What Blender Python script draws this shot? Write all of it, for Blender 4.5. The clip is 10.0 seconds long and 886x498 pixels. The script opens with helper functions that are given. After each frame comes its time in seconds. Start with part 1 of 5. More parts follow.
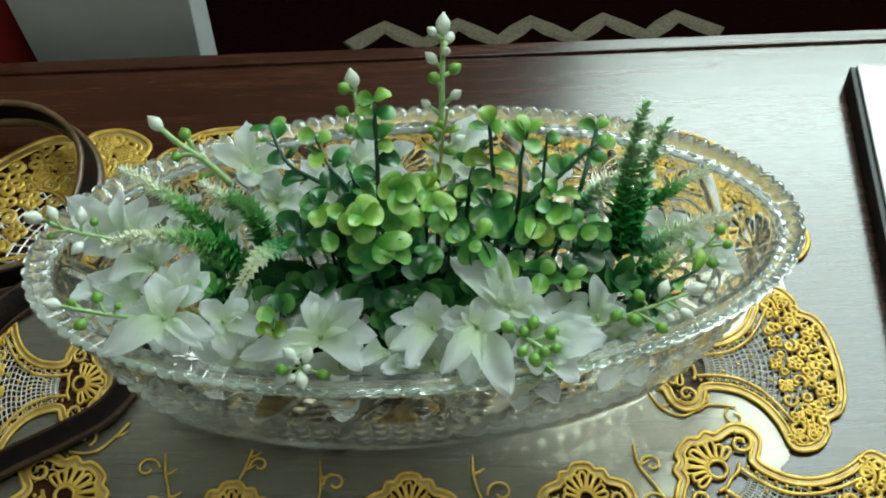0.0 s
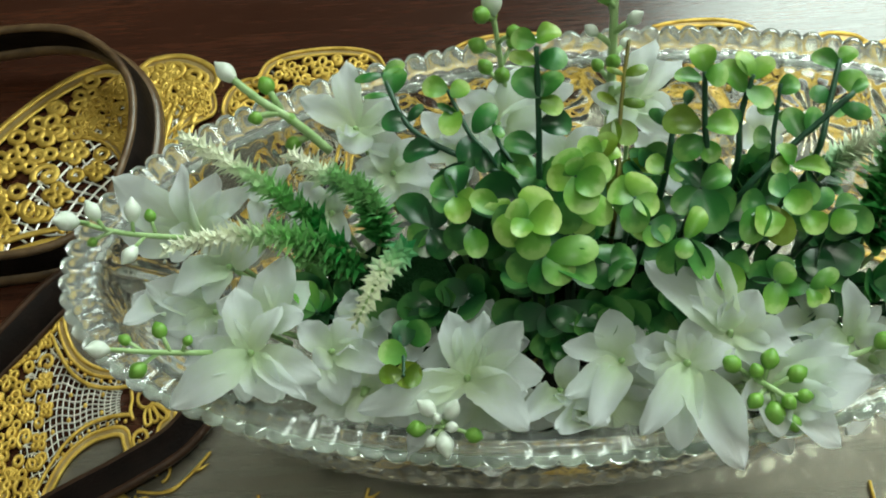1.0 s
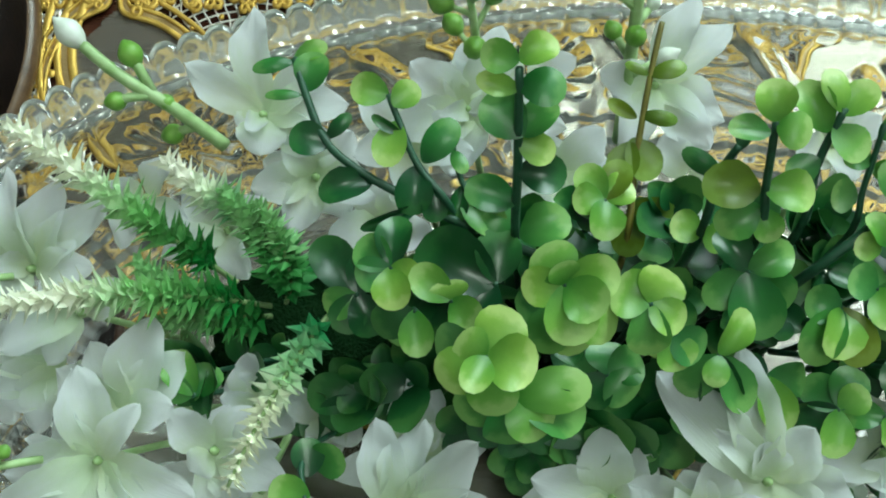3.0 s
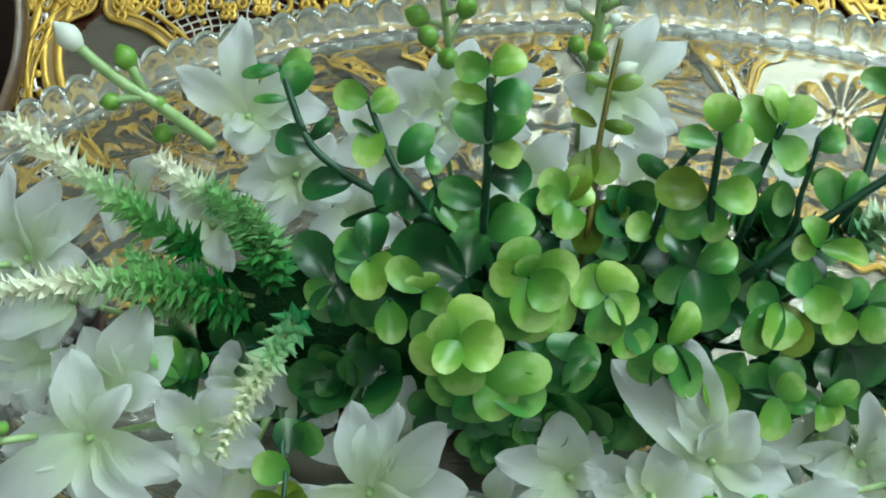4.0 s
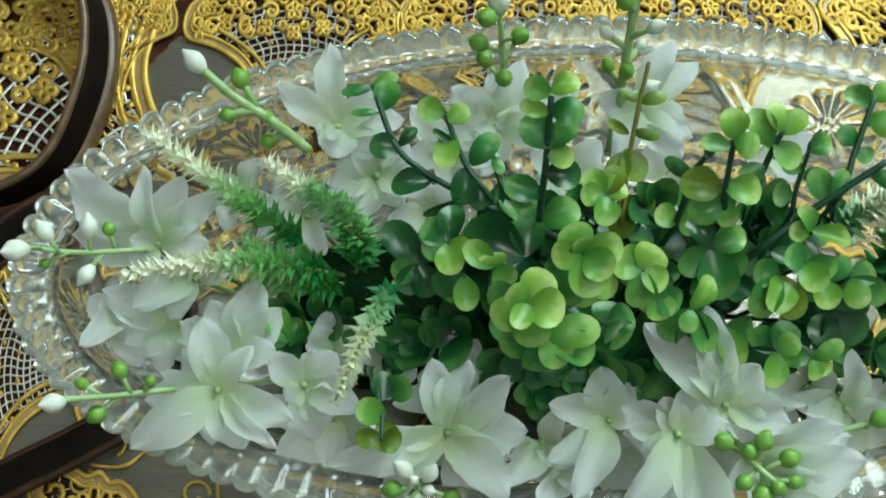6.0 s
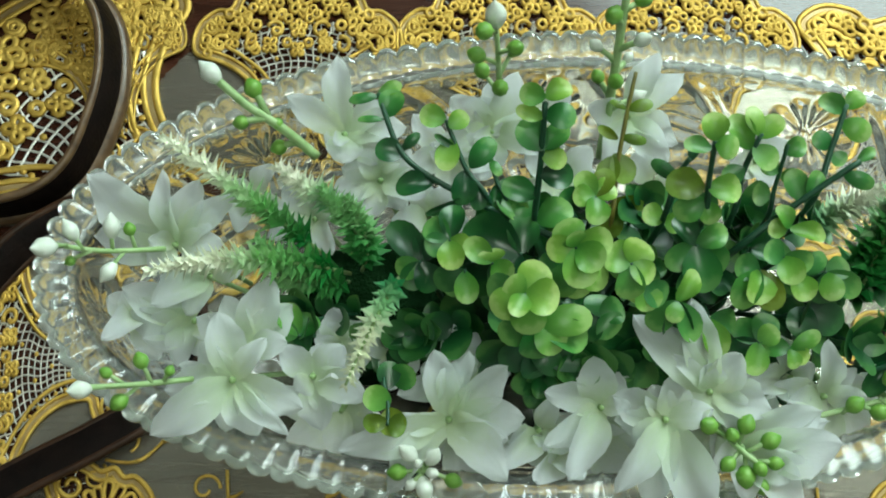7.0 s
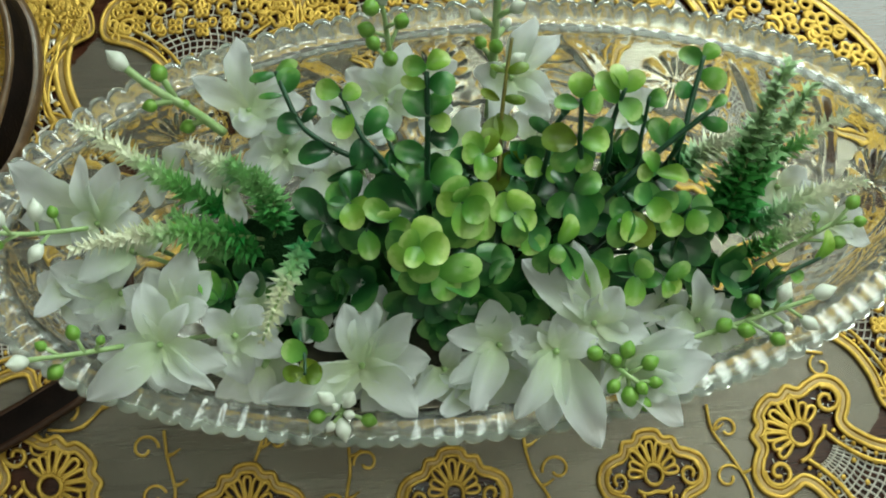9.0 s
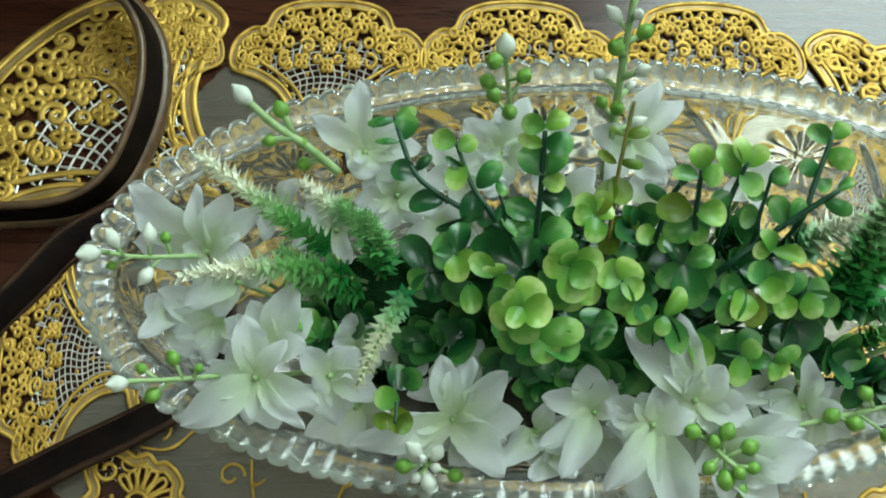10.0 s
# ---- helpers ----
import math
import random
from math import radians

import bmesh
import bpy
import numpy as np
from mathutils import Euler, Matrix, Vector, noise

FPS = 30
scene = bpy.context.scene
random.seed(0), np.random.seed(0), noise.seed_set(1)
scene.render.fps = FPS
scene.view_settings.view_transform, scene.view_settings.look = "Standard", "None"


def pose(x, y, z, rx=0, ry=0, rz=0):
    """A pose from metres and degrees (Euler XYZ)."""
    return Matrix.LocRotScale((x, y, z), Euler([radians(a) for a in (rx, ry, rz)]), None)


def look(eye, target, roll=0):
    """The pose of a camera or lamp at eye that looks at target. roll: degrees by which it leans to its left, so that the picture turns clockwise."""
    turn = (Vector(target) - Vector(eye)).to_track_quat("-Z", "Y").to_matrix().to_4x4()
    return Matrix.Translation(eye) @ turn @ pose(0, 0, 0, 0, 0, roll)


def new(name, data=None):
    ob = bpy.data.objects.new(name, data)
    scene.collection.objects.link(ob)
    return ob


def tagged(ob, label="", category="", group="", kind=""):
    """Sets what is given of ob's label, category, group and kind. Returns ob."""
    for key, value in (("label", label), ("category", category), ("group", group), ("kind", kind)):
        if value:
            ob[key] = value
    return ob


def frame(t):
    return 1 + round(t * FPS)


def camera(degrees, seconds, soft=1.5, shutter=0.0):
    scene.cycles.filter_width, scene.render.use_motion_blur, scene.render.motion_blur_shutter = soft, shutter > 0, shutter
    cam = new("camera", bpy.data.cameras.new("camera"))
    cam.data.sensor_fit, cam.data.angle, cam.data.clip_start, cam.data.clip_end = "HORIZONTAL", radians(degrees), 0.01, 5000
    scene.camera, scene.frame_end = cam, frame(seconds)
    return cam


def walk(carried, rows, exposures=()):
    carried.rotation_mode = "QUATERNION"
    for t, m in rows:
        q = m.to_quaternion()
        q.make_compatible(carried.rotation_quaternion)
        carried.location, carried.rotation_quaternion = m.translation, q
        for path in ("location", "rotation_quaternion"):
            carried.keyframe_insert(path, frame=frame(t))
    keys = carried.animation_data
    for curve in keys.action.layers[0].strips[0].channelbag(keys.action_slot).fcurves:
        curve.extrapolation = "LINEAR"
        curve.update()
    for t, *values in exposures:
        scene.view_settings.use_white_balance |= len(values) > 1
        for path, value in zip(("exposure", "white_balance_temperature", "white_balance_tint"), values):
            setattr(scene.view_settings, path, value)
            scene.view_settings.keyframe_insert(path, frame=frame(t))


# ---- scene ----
# camera and its path
cam = camera(44, 10.0, soft=1.9)
walk(cam, [
    (0, look((-0.0081, -0.3635, 0.5219), (0.0002, -0.1734, 0.2900), -0.57)),
    (0.5, look((-0.0208, -0.3397, 0.4990), (-0.0234, -0.1534, 0.2639), -2.50)),
    (1, look((-0.0426, -0.2299, 0.4368), (-0.0548, -0.0697, 0.1834), -7.25)),
    (1.5, look((-0.0512, -0.1516, 0.4006), (-0.0664, -0.0318, 0.1260), -11.13)),
    (2, look((-0.0377, -0.1193, 0.3893), (-0.0428, 0.0031, 0.1154), -4.04)),
    (2.5, look((-0.0376, -0.1053, 0.3743), (-0.0438, 0.0020, 0.0942), -3.95)),
    (2.7, look((-0.0286, -0.0986, 0.3729), (-0.0420, 0.0018, 0.0905), -7.94)),
    (3.8, look((-0.0323, -0.1066, 0.3833), (-0.0373, -0.0038, 0.1015), -2.06)),
    (4, look((-0.0313, -0.1092, 0.3922), (-0.0338, -0.0067, 0.1102), -0.79)),
    (4.5, look((-0.0355, -0.1203, 0.4124), (-0.0340, -0.0203, 0.1296), 1.31)),
    (5, look((-0.0409, -0.1210, 0.4269), (-0.0403, -0.0182, 0.1450), 0.80)),
    (5.5, look((-0.0480, -0.1275, 0.4431), (-0.0473, -0.0246, 0.1614), 0.70)),
    (6.8, look((-0.0595, -0.1504, 0.4631), (-0.0575, -0.0430, 0.1830), 1.17)),
    (7, look((-0.0580, -0.1532, 0.4691), (-0.0548, -0.0435, 0.1899), 1.64)),
    (7.5, look((-0.0570, -0.1556, 0.4730), (-0.0495, -0.0429, 0.1951), 3.09)),
    (8, look((-0.0552, -0.1564, 0.4791), (-0.0359, -0.0496, 0.1994), 6.59)),
    (8.5, look((-0.0490, -0.1645, 0.4977), (-0.0276, -0.0649, 0.2155), 7.75)),
    (9, look((-0.0472, -0.1660, 0.5026), (-0.0265, -0.0681, 0.2198), 7.38)),
    (9.5, look((-0.0485, -0.1651, 0.5039), (-0.0313, -0.0661, 0.2212), 5.69)),
    (10, look((-0.0476, -0.1581, 0.5012), (-0.0547, -0.0501, 0.2214), -2.15)),
], exposures=[(0, -0.20, 6250, -13), (0.7, -0.13, 6750, -12), (1.5, -0.11, 6600, -13), (2.5, -0.03, 6170, -12), (4.5, -0.13, 6050, -12), (5.5, -0.19, 6180, -12), (7, -0.09, 6320, -13), (9, -0.32, 6850, -11), (10, -0.19, 6270, -12)])

# light: a daylit window in the wall behind the table, and a pale room that bounces it
FLOOR_Z = -0.45
WIN_X0, WIN_X1, WIN_Z0, WIN_Z1, WALL_Y = 0.36, 1.95, 0.88, 3.45, 1.35
world = bpy.data.worlds.new("sky")
scene.world = world
world.use_nodes = True
sky = world.node_tree.nodes.new("ShaderNodeTexSky")
sky.sky_type, sky.sun_disc, sky.sun_elevation, sky.sun_rotation = "NISHITA", False, radians(40), radians(20)
world.node_tree.nodes["Background"].inputs["Strength"].default_value = 0.1
world.node_tree.links.new(sky.outputs["Color"], world.node_tree.nodes["Background"].inputs["Color"])
window_lamp = bpy.data.lights.new("window_daylight", "AREA")
window_lamp.shape, window_lamp.size, window_lamp.size_y = "RECTANGLE", WIN_X1 - WIN_X0, WIN_Z1 - WIN_Z0
window_lamp.energy, window_lamp.color = 146, (0.90, 0.96, 1.0)
lamp_ob = new("window_daylight", window_lamp)
lamp_ob.matrix_world = look(((WIN_X0 + WIN_X1) / 2, WALL_Y + 0.05, (WIN_Z0 + WIN_Z1) / 2), ((WIN_X0 + WIN_X1) / 2, 0, (WIN_Z0 + WIN_Z1) / 2))
PANE_X0, PANE_X1, PANE_Z0, PANE_Z1 = 0.50, 1.30, 1.05, 1.42
clear_lamp = bpy.data.lights.new("clear_pane_daylight", "AREA")
clear_lamp.shape, clear_lamp.size, clear_lamp.size_y = "RECTANGLE", PANE_X1 - PANE_X0, PANE_Z1 - PANE_Z0
clear_lamp.energy, clear_lamp.color = 6, (0.92, 0.97, 1.0)
clear_ob = new("clear_pane_daylight", clear_lamp)
clear_ob.matrix_world = look(((PANE_X0 + PANE_X1) / 2, WALL_Y + 0.04, (PANE_Z0 + PANE_Z1) / 2), ((PANE_X0 + PANE_X1) / 2, 0, (PANE_Z0 + PANE_Z1) / 2))
# unseen overhead fill, added to brighten the faces turned up and forward
room_fill = bpy.data.lights.new("ceiling_lamp_light", "AREA")
room_fill.shape, room_fill.size = "DISK", 0.5
room_fill.energy, room_fill.color = 25, (1.0, 0.97, 0.91)
room_ob = new("ceiling_lamp_light", room_fill)
room_ob.matrix_world = look((0.35, -0.75, 3.42), (0.35, -0.73, 0))


# ---- materials ----
def material(name, color=(0.5, 0.5, 0.5), rough=0.5, metal=0.0, coat=0.0, ior=1.5):
    m = bpy.data.materials.new(name)
    m.use_nodes = True
    n = m.node_tree.nodes
    b = n["Principled BSDF"]
    b.inputs["Base Color"].default_value = (*color, 1)
    b.inputs["Roughness"].default_value = rough
    b.inputs["Metallic"].default_value = metal
    b.inputs["Coat Weight"].default_value = coat
    b.inputs["IOR"].default_value = ior
    return m, n, m.node_tree.links, b


def ramp(n, stops):
    r = n.new("ShaderNodeValToRGB")
    while len(r.color_ramp.elements) < len(stops):
        r.color_ramp.elements.new(0.5)
    for e, (p, c) in zip(r.color_ramp.elements, stops):
        e.position, e.color = p, (*c, 1)
    return r


def noise_tex(n, l, scale, detail=4, coord="Object", stretch=None, rough=0.55):
    t = n.new("ShaderNodeTexCoord")
    x = n.new("ShaderNodeTexNoise")
    x.inputs["Scale"].default_value, x.inputs["Detail"].default_value, x.inputs["Roughness"].default_value = scale, detail, rough
    if stretch:
        mp = n.new("ShaderNodeMapping")
        mp.inputs["Scale"].default_value = stretch
        l.new(t.outputs[coord], mp.inputs["Vector"])
        l.new(mp.outputs["Vector"], x.inputs["Vector"])
    else:
        l.new(t.outputs[coord], x.inputs["Vector"])
    return x


def bump(n, l, b, height, strength, distance=0.001):
    u = n.new("ShaderNodeBump")
    u.inputs["Strength"].default_value, u.inputs["Distance"].default_value = strength, distance
    l.new(height, u.inputs["Height"])
    l.new(u.outputs["Normal"], b.inputs["Normal"])
    return u


def mix_rgb(n, l, fac, a, b2, mode="MIX"):
    x = n.new("ShaderNodeMix")
    x.data_type, x.blend_type = "RGBA", mode
    for value, sock in ((fac, x.inputs[0]), (a, x.inputs[6]), (b2, x.inputs[7])):
        if hasattr(value, "is_linked"):
            l.new(value, sock)
        else:
            sock.default_value = value if not isinstance(value, tuple) else (*value, 1)
    return x.outputs[2]


def noisy(name, dark, light, scale, rough, bump_strength=0.2, distance=0.0005, metal=0.0, coat=0.0, stretch=None, ior=1.5):
    m, n, l, b = material(name, light, rough, metal, coat, ior)
    x = noise_tex(n, l, scale, 6, stretch=stretch)
    r = ramp(n, [(0.3, dark), (0.7, light)])
    l.new(x.outputs["Fac"], r.inputs["Fac"])
    l.new(r.outputs["Color"], b.inputs["Base Color"])
    y = noise_tex(n, l, scale * 7, 3, stretch=stretch)
    bump(n, l, b, y.outputs["Fac"], bump_strength, distance)
    return m


def table_wood():
    m, n, l, b = material("lacquered_wood", (0.09, 0.035, 0.02), 0.16, 0, 0.22, 1.52)
    x = noise_tex(n, l, 9, 8, stretch=(1, 14, 8), rough=0.6)
    y = noise_tex(n, l, 60, 5, stretch=(1, 22, 10))
    c = mix_rgb(n, l, 0.45, x.outputs["Fac"], y.outputs["Fac"])
    r = ramp(n, [(0.3, (0.017, 0.006, 0.0035)), (0.55, (0.048, 0.016, 0.009)), (0.75, (0.085, 0.03, 0.015))])
    l.new(c, r.inputs["Fac"])
    l.new(r.outputs["Color"], b.inputs["Base Color"])
    w = noise_tex(n, l, 26, 5, stretch=(0.6, 9, 1))
    bump(n, l, b, w.outputs["Fac"], 0.14, 0.001)
    q = ramp(n, [(0.3, (0.16, 0.16, 0.16)), (0.8, (0.30, 0.30, 0.30))])
    l.new(y.outputs["Fac"], q.inputs["Fac"])
    l.new(q.outputs["Color"], b.inputs["Roughness"])
    b.inputs["Coat Roughness"].default_value = 0.16
    return m


def organza():
    m, n, l, b = material("silver_organza", (0.42, 0.40, 0.37), 0.24, 0.60)
    b.inputs["Sheen Weight"].default_value = 0.4
    t = n.new("ShaderNodeTexCoord")
    ws = []
    for axis in (0, 1):
        w = n.new("ShaderNodeTexWave")
        w.bands_direction = "XY"[axis]
        w.inputs["Scale"].default_value = 420
        w.inputs["Distortion"].default_value = 0.6
        l.new(t.outputs["Object"], w.inputs["Vector"])
        ws.append(w.outputs["Fac"])
    weave = mix_rgb(n, l, 0.5, ws[0], ws[1])
    bump(n, l, b, weave, 0.10, 0.0003)
    x = noise_tex(n, l, 14, 4)
    r = ramp(n, [(0.3, (0.26, 0.235, 0.185)), (0.7, (0.34, 0.31, 0.255))])
    l.new(x.outputs["Fac"], r.inputs["Fac"])
    l.new(r.outputs["Color"], b.inputs["Base Color"])
    tr = n.new("ShaderNodeBsdfTransparent")
    mx = n.new("ShaderNodeMixShader")
    mx.inputs[0].default_value = 0.66
    l.new(tr.outputs[0], mx.inputs[1])
    l.new(b.outputs[0], mx.inputs[2])
    l.new(mx.outputs[0], n["Material Output"].inputs["Surface"])
    return m


def thread(name, dark, light, metal, rough, scale=900):
    m, n, l, b = material(name, light, rough, metal)
    x = noise_tex(n, l, 120, 4)
    r = ramp(n, [(0.3, dark), (0.7, light)])
    l.new(x.outputs["Fac"], r.inputs["Fac"])
    l.new(r.outputs["Color"], b.inputs["Base Color"])
    y = noise_tex(n, l, scale, 2)
    bump(n, l, b, y.outputs["Fac"], 0.5, 0.0006)
    return m


def crystal(name, clear, rough, tone=(0.95, 0.965, 0.93)):
    m, n, l, b = material(name, tone, rough, 0, 0, 1.56)
    b.inputs["Transmission Weight"].default_value = clear
    x = noise_tex(n, l, 60, 3)
    bump(n, l, b, x.outputs["Fac"], 0.02, 0.001)
    return m


def leaf_mat(name, base, edge, back, rough=0.38, through_it=0.25, span=0.013, veins=0.0, vary=(0.60, 1.25), grain=1.0):
    # moulded plastic leaf: darker at the stalk, paler towards its rim, each leaf a little different
    m, n, l, b = material(name, base, rough)
    t = n.new("ShaderNodeTexCoord")
    sep = n.new("ShaderNodeSeparateXYZ")
    l.new(t.outputs["Object"], sep.inputs[0])
    mul = n.new("ShaderNodeMath")
    mul.operation = "DIVIDE"
    mul.inputs[1].default_value = span
    l.new(sep.outputs["Y"], mul.inputs[0])
    nz = noise_tex(n, l, 300 * grain, 3)
    add = n.new("ShaderNodeMath")
    add.operation = "MULTIPLY_ADD"
    add.inputs[1].default_value = 0.35
    l.new(nz.outputs["Fac"], add.inputs[0])
    l.new(mul.outputs[0], add.inputs[2])
    r = ramp(n, [(0.25, base), (0.85, edge), (1.0, back)])
    l.new(add.outputs[0], r.inputs["Fac"])
    info = n.new("ShaderNodeObjectInfo")
    hs = n.new("ShaderNodeHueSaturation")
    mr = n.new("ShaderNodeMapRange")
    mr.inputs["To Min"].default_value, mr.inputs["To Max"].default_value = vary
    l.new(info.outputs["Random"], mr.inputs["Value"])
    l.new(mr.outputs[0], hs.inputs["Value"])
    mh = n.new("ShaderNodeMapRange")
    mh.inputs["To Min"].default_value, mh.inputs["To Max"].default_value = 0.520, 0.488
    l.new(info.outputs["Random"], mh.inputs["Value"])
    l.new(mh.outputs[0], hs.inputs["Hue"])
    l.new(r.outputs["Color"], hs.inputs["Color"])
    l.new(hs.outputs["Color"], b.inputs["Base Color"])
    fine = noise_tex(n, l, 900 * grain, 3)
    height = fine.outputs["Fac"]
    if veins:
        vein = noise_tex(n, l, 420 * grain, 3, stretch=(5, 0.35, 1))
        height = mix_rgb(n, l, 0.75, fine.outputs["Fac"], vein.outputs["Fac"])
    bump(n, l, b, height, 0.15 + veins, 0.0003 + 0.0005 * veins)
    tl = n.new("ShaderNodeBsdfTranslucent")
    l.new(hs.outputs["Color"], tl.inputs["Color"])
    mx = n.new("ShaderNodeMixShader")
    mx.inputs[0].default_value = through_it
    l.new(b.outputs[0], mx.inputs[1])
    l.new(tl.outputs[0], mx.inputs[2])
    l.new(mx.outputs[0], n["Material Output"].inputs["Surface"])
    return m


def spike_mat(name, low, mid, tip):
    # dyed bristles that pale towards the tip of the spike (local z from 0 to 1)
    m, n, l, b = material(name, low, 0.5)
    t = n.new("ShaderNodeTexCoord")
    sep = n.new("ShaderNodeSeparateXYZ")
    l.new(t.outputs["Generated"], sep.inputs[0])
    x = noise_tex(n, l, 260, 2)
    add = n.new("ShaderNodeMath")
    add.operation = "MULTIPLY_ADD"
    add.inputs[1].default_value = 0.3
    l.new(x.outputs["Fac"], add.inputs[0])
    l.new(sep.outputs["Z"], add.inputs[2])
    r = ramp(n, [(0.22, low), (0.54, mid), (0.80, tip)])
    l.new(add.outputs[0], r.inputs["Fac"])
    l.new(r.outputs["Color"], b.inputs["Base Color"])
    tl = n.new("ShaderNodeBsdfTranslucent")
    l.new(r.outputs["Color"], tl.inputs["Color"])
    mx = n.new("ShaderNodeMixShader")
    mx.inputs[0].default_value = 0.08
    l.new(b.outputs[0], mx.inputs[1])
    l.new(tl.outputs[0], mx.inputs[2])
    l.new(mx.outputs[0], n["Material Output"].inputs["Surface"])
    return m


M_WOOD = table_wood()
M_ORGANZA = organza()
M_GOLD = thread("gold_cord", (0.42, 0.26, 0.04), (0.78, 0.53, 0.125), 0.66, 0.44, 1900)
M_SILVER = thread("silver_thread", (0.50, 0.48, 0.44), (0.78, 0.75, 0.69), 0.55, 0.45)
M_SATIN = thread("beige_satin_stitch", (0.30, 0.20, 0.08), (0.46, 0.33, 0.15), 0.55, 0.42, 1400)
M_CRYSTAL = crystal("cut_crystal", 0.985, 0.012)
M_RIM = crystal("ribbed_crystal", 0.925, 0.10, (0.83, 0.86, 0.82))
# less clear and whitened, standing for light thrown by the cut facets
M_CUT = crystal("diamond_cut_crystal", 0.80, 0.05, (0.93, 0.94, 0.90))
M_PETAL = leaf_mat("silk_petal", (0.66, 0.74, 0.52), (0.86, 0.885, 0.885), (0.885, 0.905, 0.91), 0.65, 0.32, 0.024, 0.38, (0.95, 1.03))
M_SILK = leaf_mat("thin_silk_petal", (0.74, 0.82, 0.60), (0.88, 0.915, 0.925), (0.90, 0.93, 0.95), 0.6, 0.60, 1.0, 0.45, (0.95, 1.03), 0.024)
M_SPIKE_FERN = spike_mat("fern_spike_bristle", (0.05, 0.30, 0.10), (0.40, 0.66, 0.36), (0.86, 0.89, 0.70))
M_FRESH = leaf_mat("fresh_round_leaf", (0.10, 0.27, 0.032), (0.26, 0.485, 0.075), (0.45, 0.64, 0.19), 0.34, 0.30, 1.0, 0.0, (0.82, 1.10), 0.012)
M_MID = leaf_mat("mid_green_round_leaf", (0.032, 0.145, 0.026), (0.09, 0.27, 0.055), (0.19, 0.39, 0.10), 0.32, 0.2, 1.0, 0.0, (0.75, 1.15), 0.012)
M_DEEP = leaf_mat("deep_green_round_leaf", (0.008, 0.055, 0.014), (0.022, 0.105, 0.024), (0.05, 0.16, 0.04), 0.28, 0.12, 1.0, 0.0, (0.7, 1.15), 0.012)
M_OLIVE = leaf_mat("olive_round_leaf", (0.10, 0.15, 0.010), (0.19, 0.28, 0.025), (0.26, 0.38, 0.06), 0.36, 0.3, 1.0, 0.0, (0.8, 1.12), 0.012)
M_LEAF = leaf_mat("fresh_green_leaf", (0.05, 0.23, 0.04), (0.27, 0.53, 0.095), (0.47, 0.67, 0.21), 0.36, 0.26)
# deep green, taken darker still to put shade into the gaps
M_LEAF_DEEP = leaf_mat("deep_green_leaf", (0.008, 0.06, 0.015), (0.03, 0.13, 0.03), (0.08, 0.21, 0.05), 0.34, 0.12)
M_STEM = noisy("dark_stem", (0.008, 0.045, 0.02), (0.02, 0.085, 0.04), 300, 0.5)
M_STEM_PALE = noisy("pale_stem", (0.25, 0.40, 0.14), (0.42, 0.56, 0.28), 200, 0.5)
M_STEM_BROWN = noisy("brownish_stem", (0.10, 0.08, 0.015), (0.20, 0.19, 0.03), 200, 0.5)
M_BERRY = noisy("green_berry", (0.12, 0.29, 0.03), (0.24, 0.43, 0.08), 260, 0.45)
M_BUD = noisy("white_bud", (0.62, 0.68, 0.58), (0.84, 0.86, 0.82), 240, 0.45)
M_SPIKE = spike_mat("spike_bristle", (0.035, 0.25, 0.045), (0.30, 0.58, 0.20), (0.88, 0.90, 0.74))
M_SPIKE_GREEN = spike_mat("green_spike_bristle", (0.03, 0.19, 0.035), (0.10, 0.36, 0.085), (0.34, 0.60, 0.26))
M_SPIKE_PALE = spike_mat("pale_spike_bristle", (0.22, 0.52, 0.24), (0.74, 0.82, 0.62), (0.90, 0.90, 0.78))
M_SPIKE_DEEP = spike_mat("deep_spike_bristle", (0.025, 0.19, 0.035), (0.09, 0.38, 0.08), (0.42, 0.60, 0.34))
# near-black, so that the gaps between stems read as deep shade
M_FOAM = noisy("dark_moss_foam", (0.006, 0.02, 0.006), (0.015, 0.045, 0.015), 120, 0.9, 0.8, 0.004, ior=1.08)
M_LEATHER = noisy("dark_leather", (0.003, 0.002, 0.002), (0.009, 0.005, 0.004), 90, 0.5, 0.5, 0.0008, ior=1.18)
M_LEATHER_EDGE = noisy("brown_leather_edge", (0.015, 0.007, 0.004), (0.05, 0.022, 0.011), 120, 0.45, 0.4, ior=1.3)
# glossy brown edge with the window's sheen lightened into its colour
M_LEATHER_SHEEN = noisy("glossy_brown_leather", (0.06, 0.033, 0.016), (0.15, 0.09, 0.045), 110, 0.3, 0.35, 0.0006)
M_CARPET = noisy("maroon_carpet", (0.005, 0.001, 0.0014), (0.015, 0.0025, 0.003), 160, 0.95, 0.9, 0.004, ior=1.08)
M_CREAM = noisy("cream_carpet_pile", (0.20, 0.16, 0.11), (0.36, 0.31, 0.23), 240, 0.95, 0.9, 0.004)
M_PAPER = noisy("white_paper_bag", (0.40, 0.40, 0.41), (0.52, 0.52, 0.52), 9, 0.6, 0.15, 0.004)
M_RED = noisy("red_card", (0.22, 0.012, 0.012), (0.34, 0.03, 0.025), 20, 0.5)
M_WHITE_COVER = noisy("white_cover", (0.70, 0.72, 0.75), (0.80, 0.81, 0.83), 14, 0.25, 0.05)
M_BLACK = noisy("black_edge", (0.008, 0.008, 0.009), (0.02, 0.02, 0.022), 90, 0.5)
M_WALL = noisy("cream_wall", (0.27, 0.255, 0.23), (0.32, 0.305, 0.275), 5, 0.85, 0.2)
M_DARKWALL = noisy("dark_brown_panel", (0.03, 0.015, 0.01), (0.07, 0.035, 0.022), 6, 0.5, stretch=(8, 1, 1))
M_CEIL = noisy("white_ceiling", (0.48, 0.47, 0.455), (0.53, 0.52, 0.505), 4, 0.9)
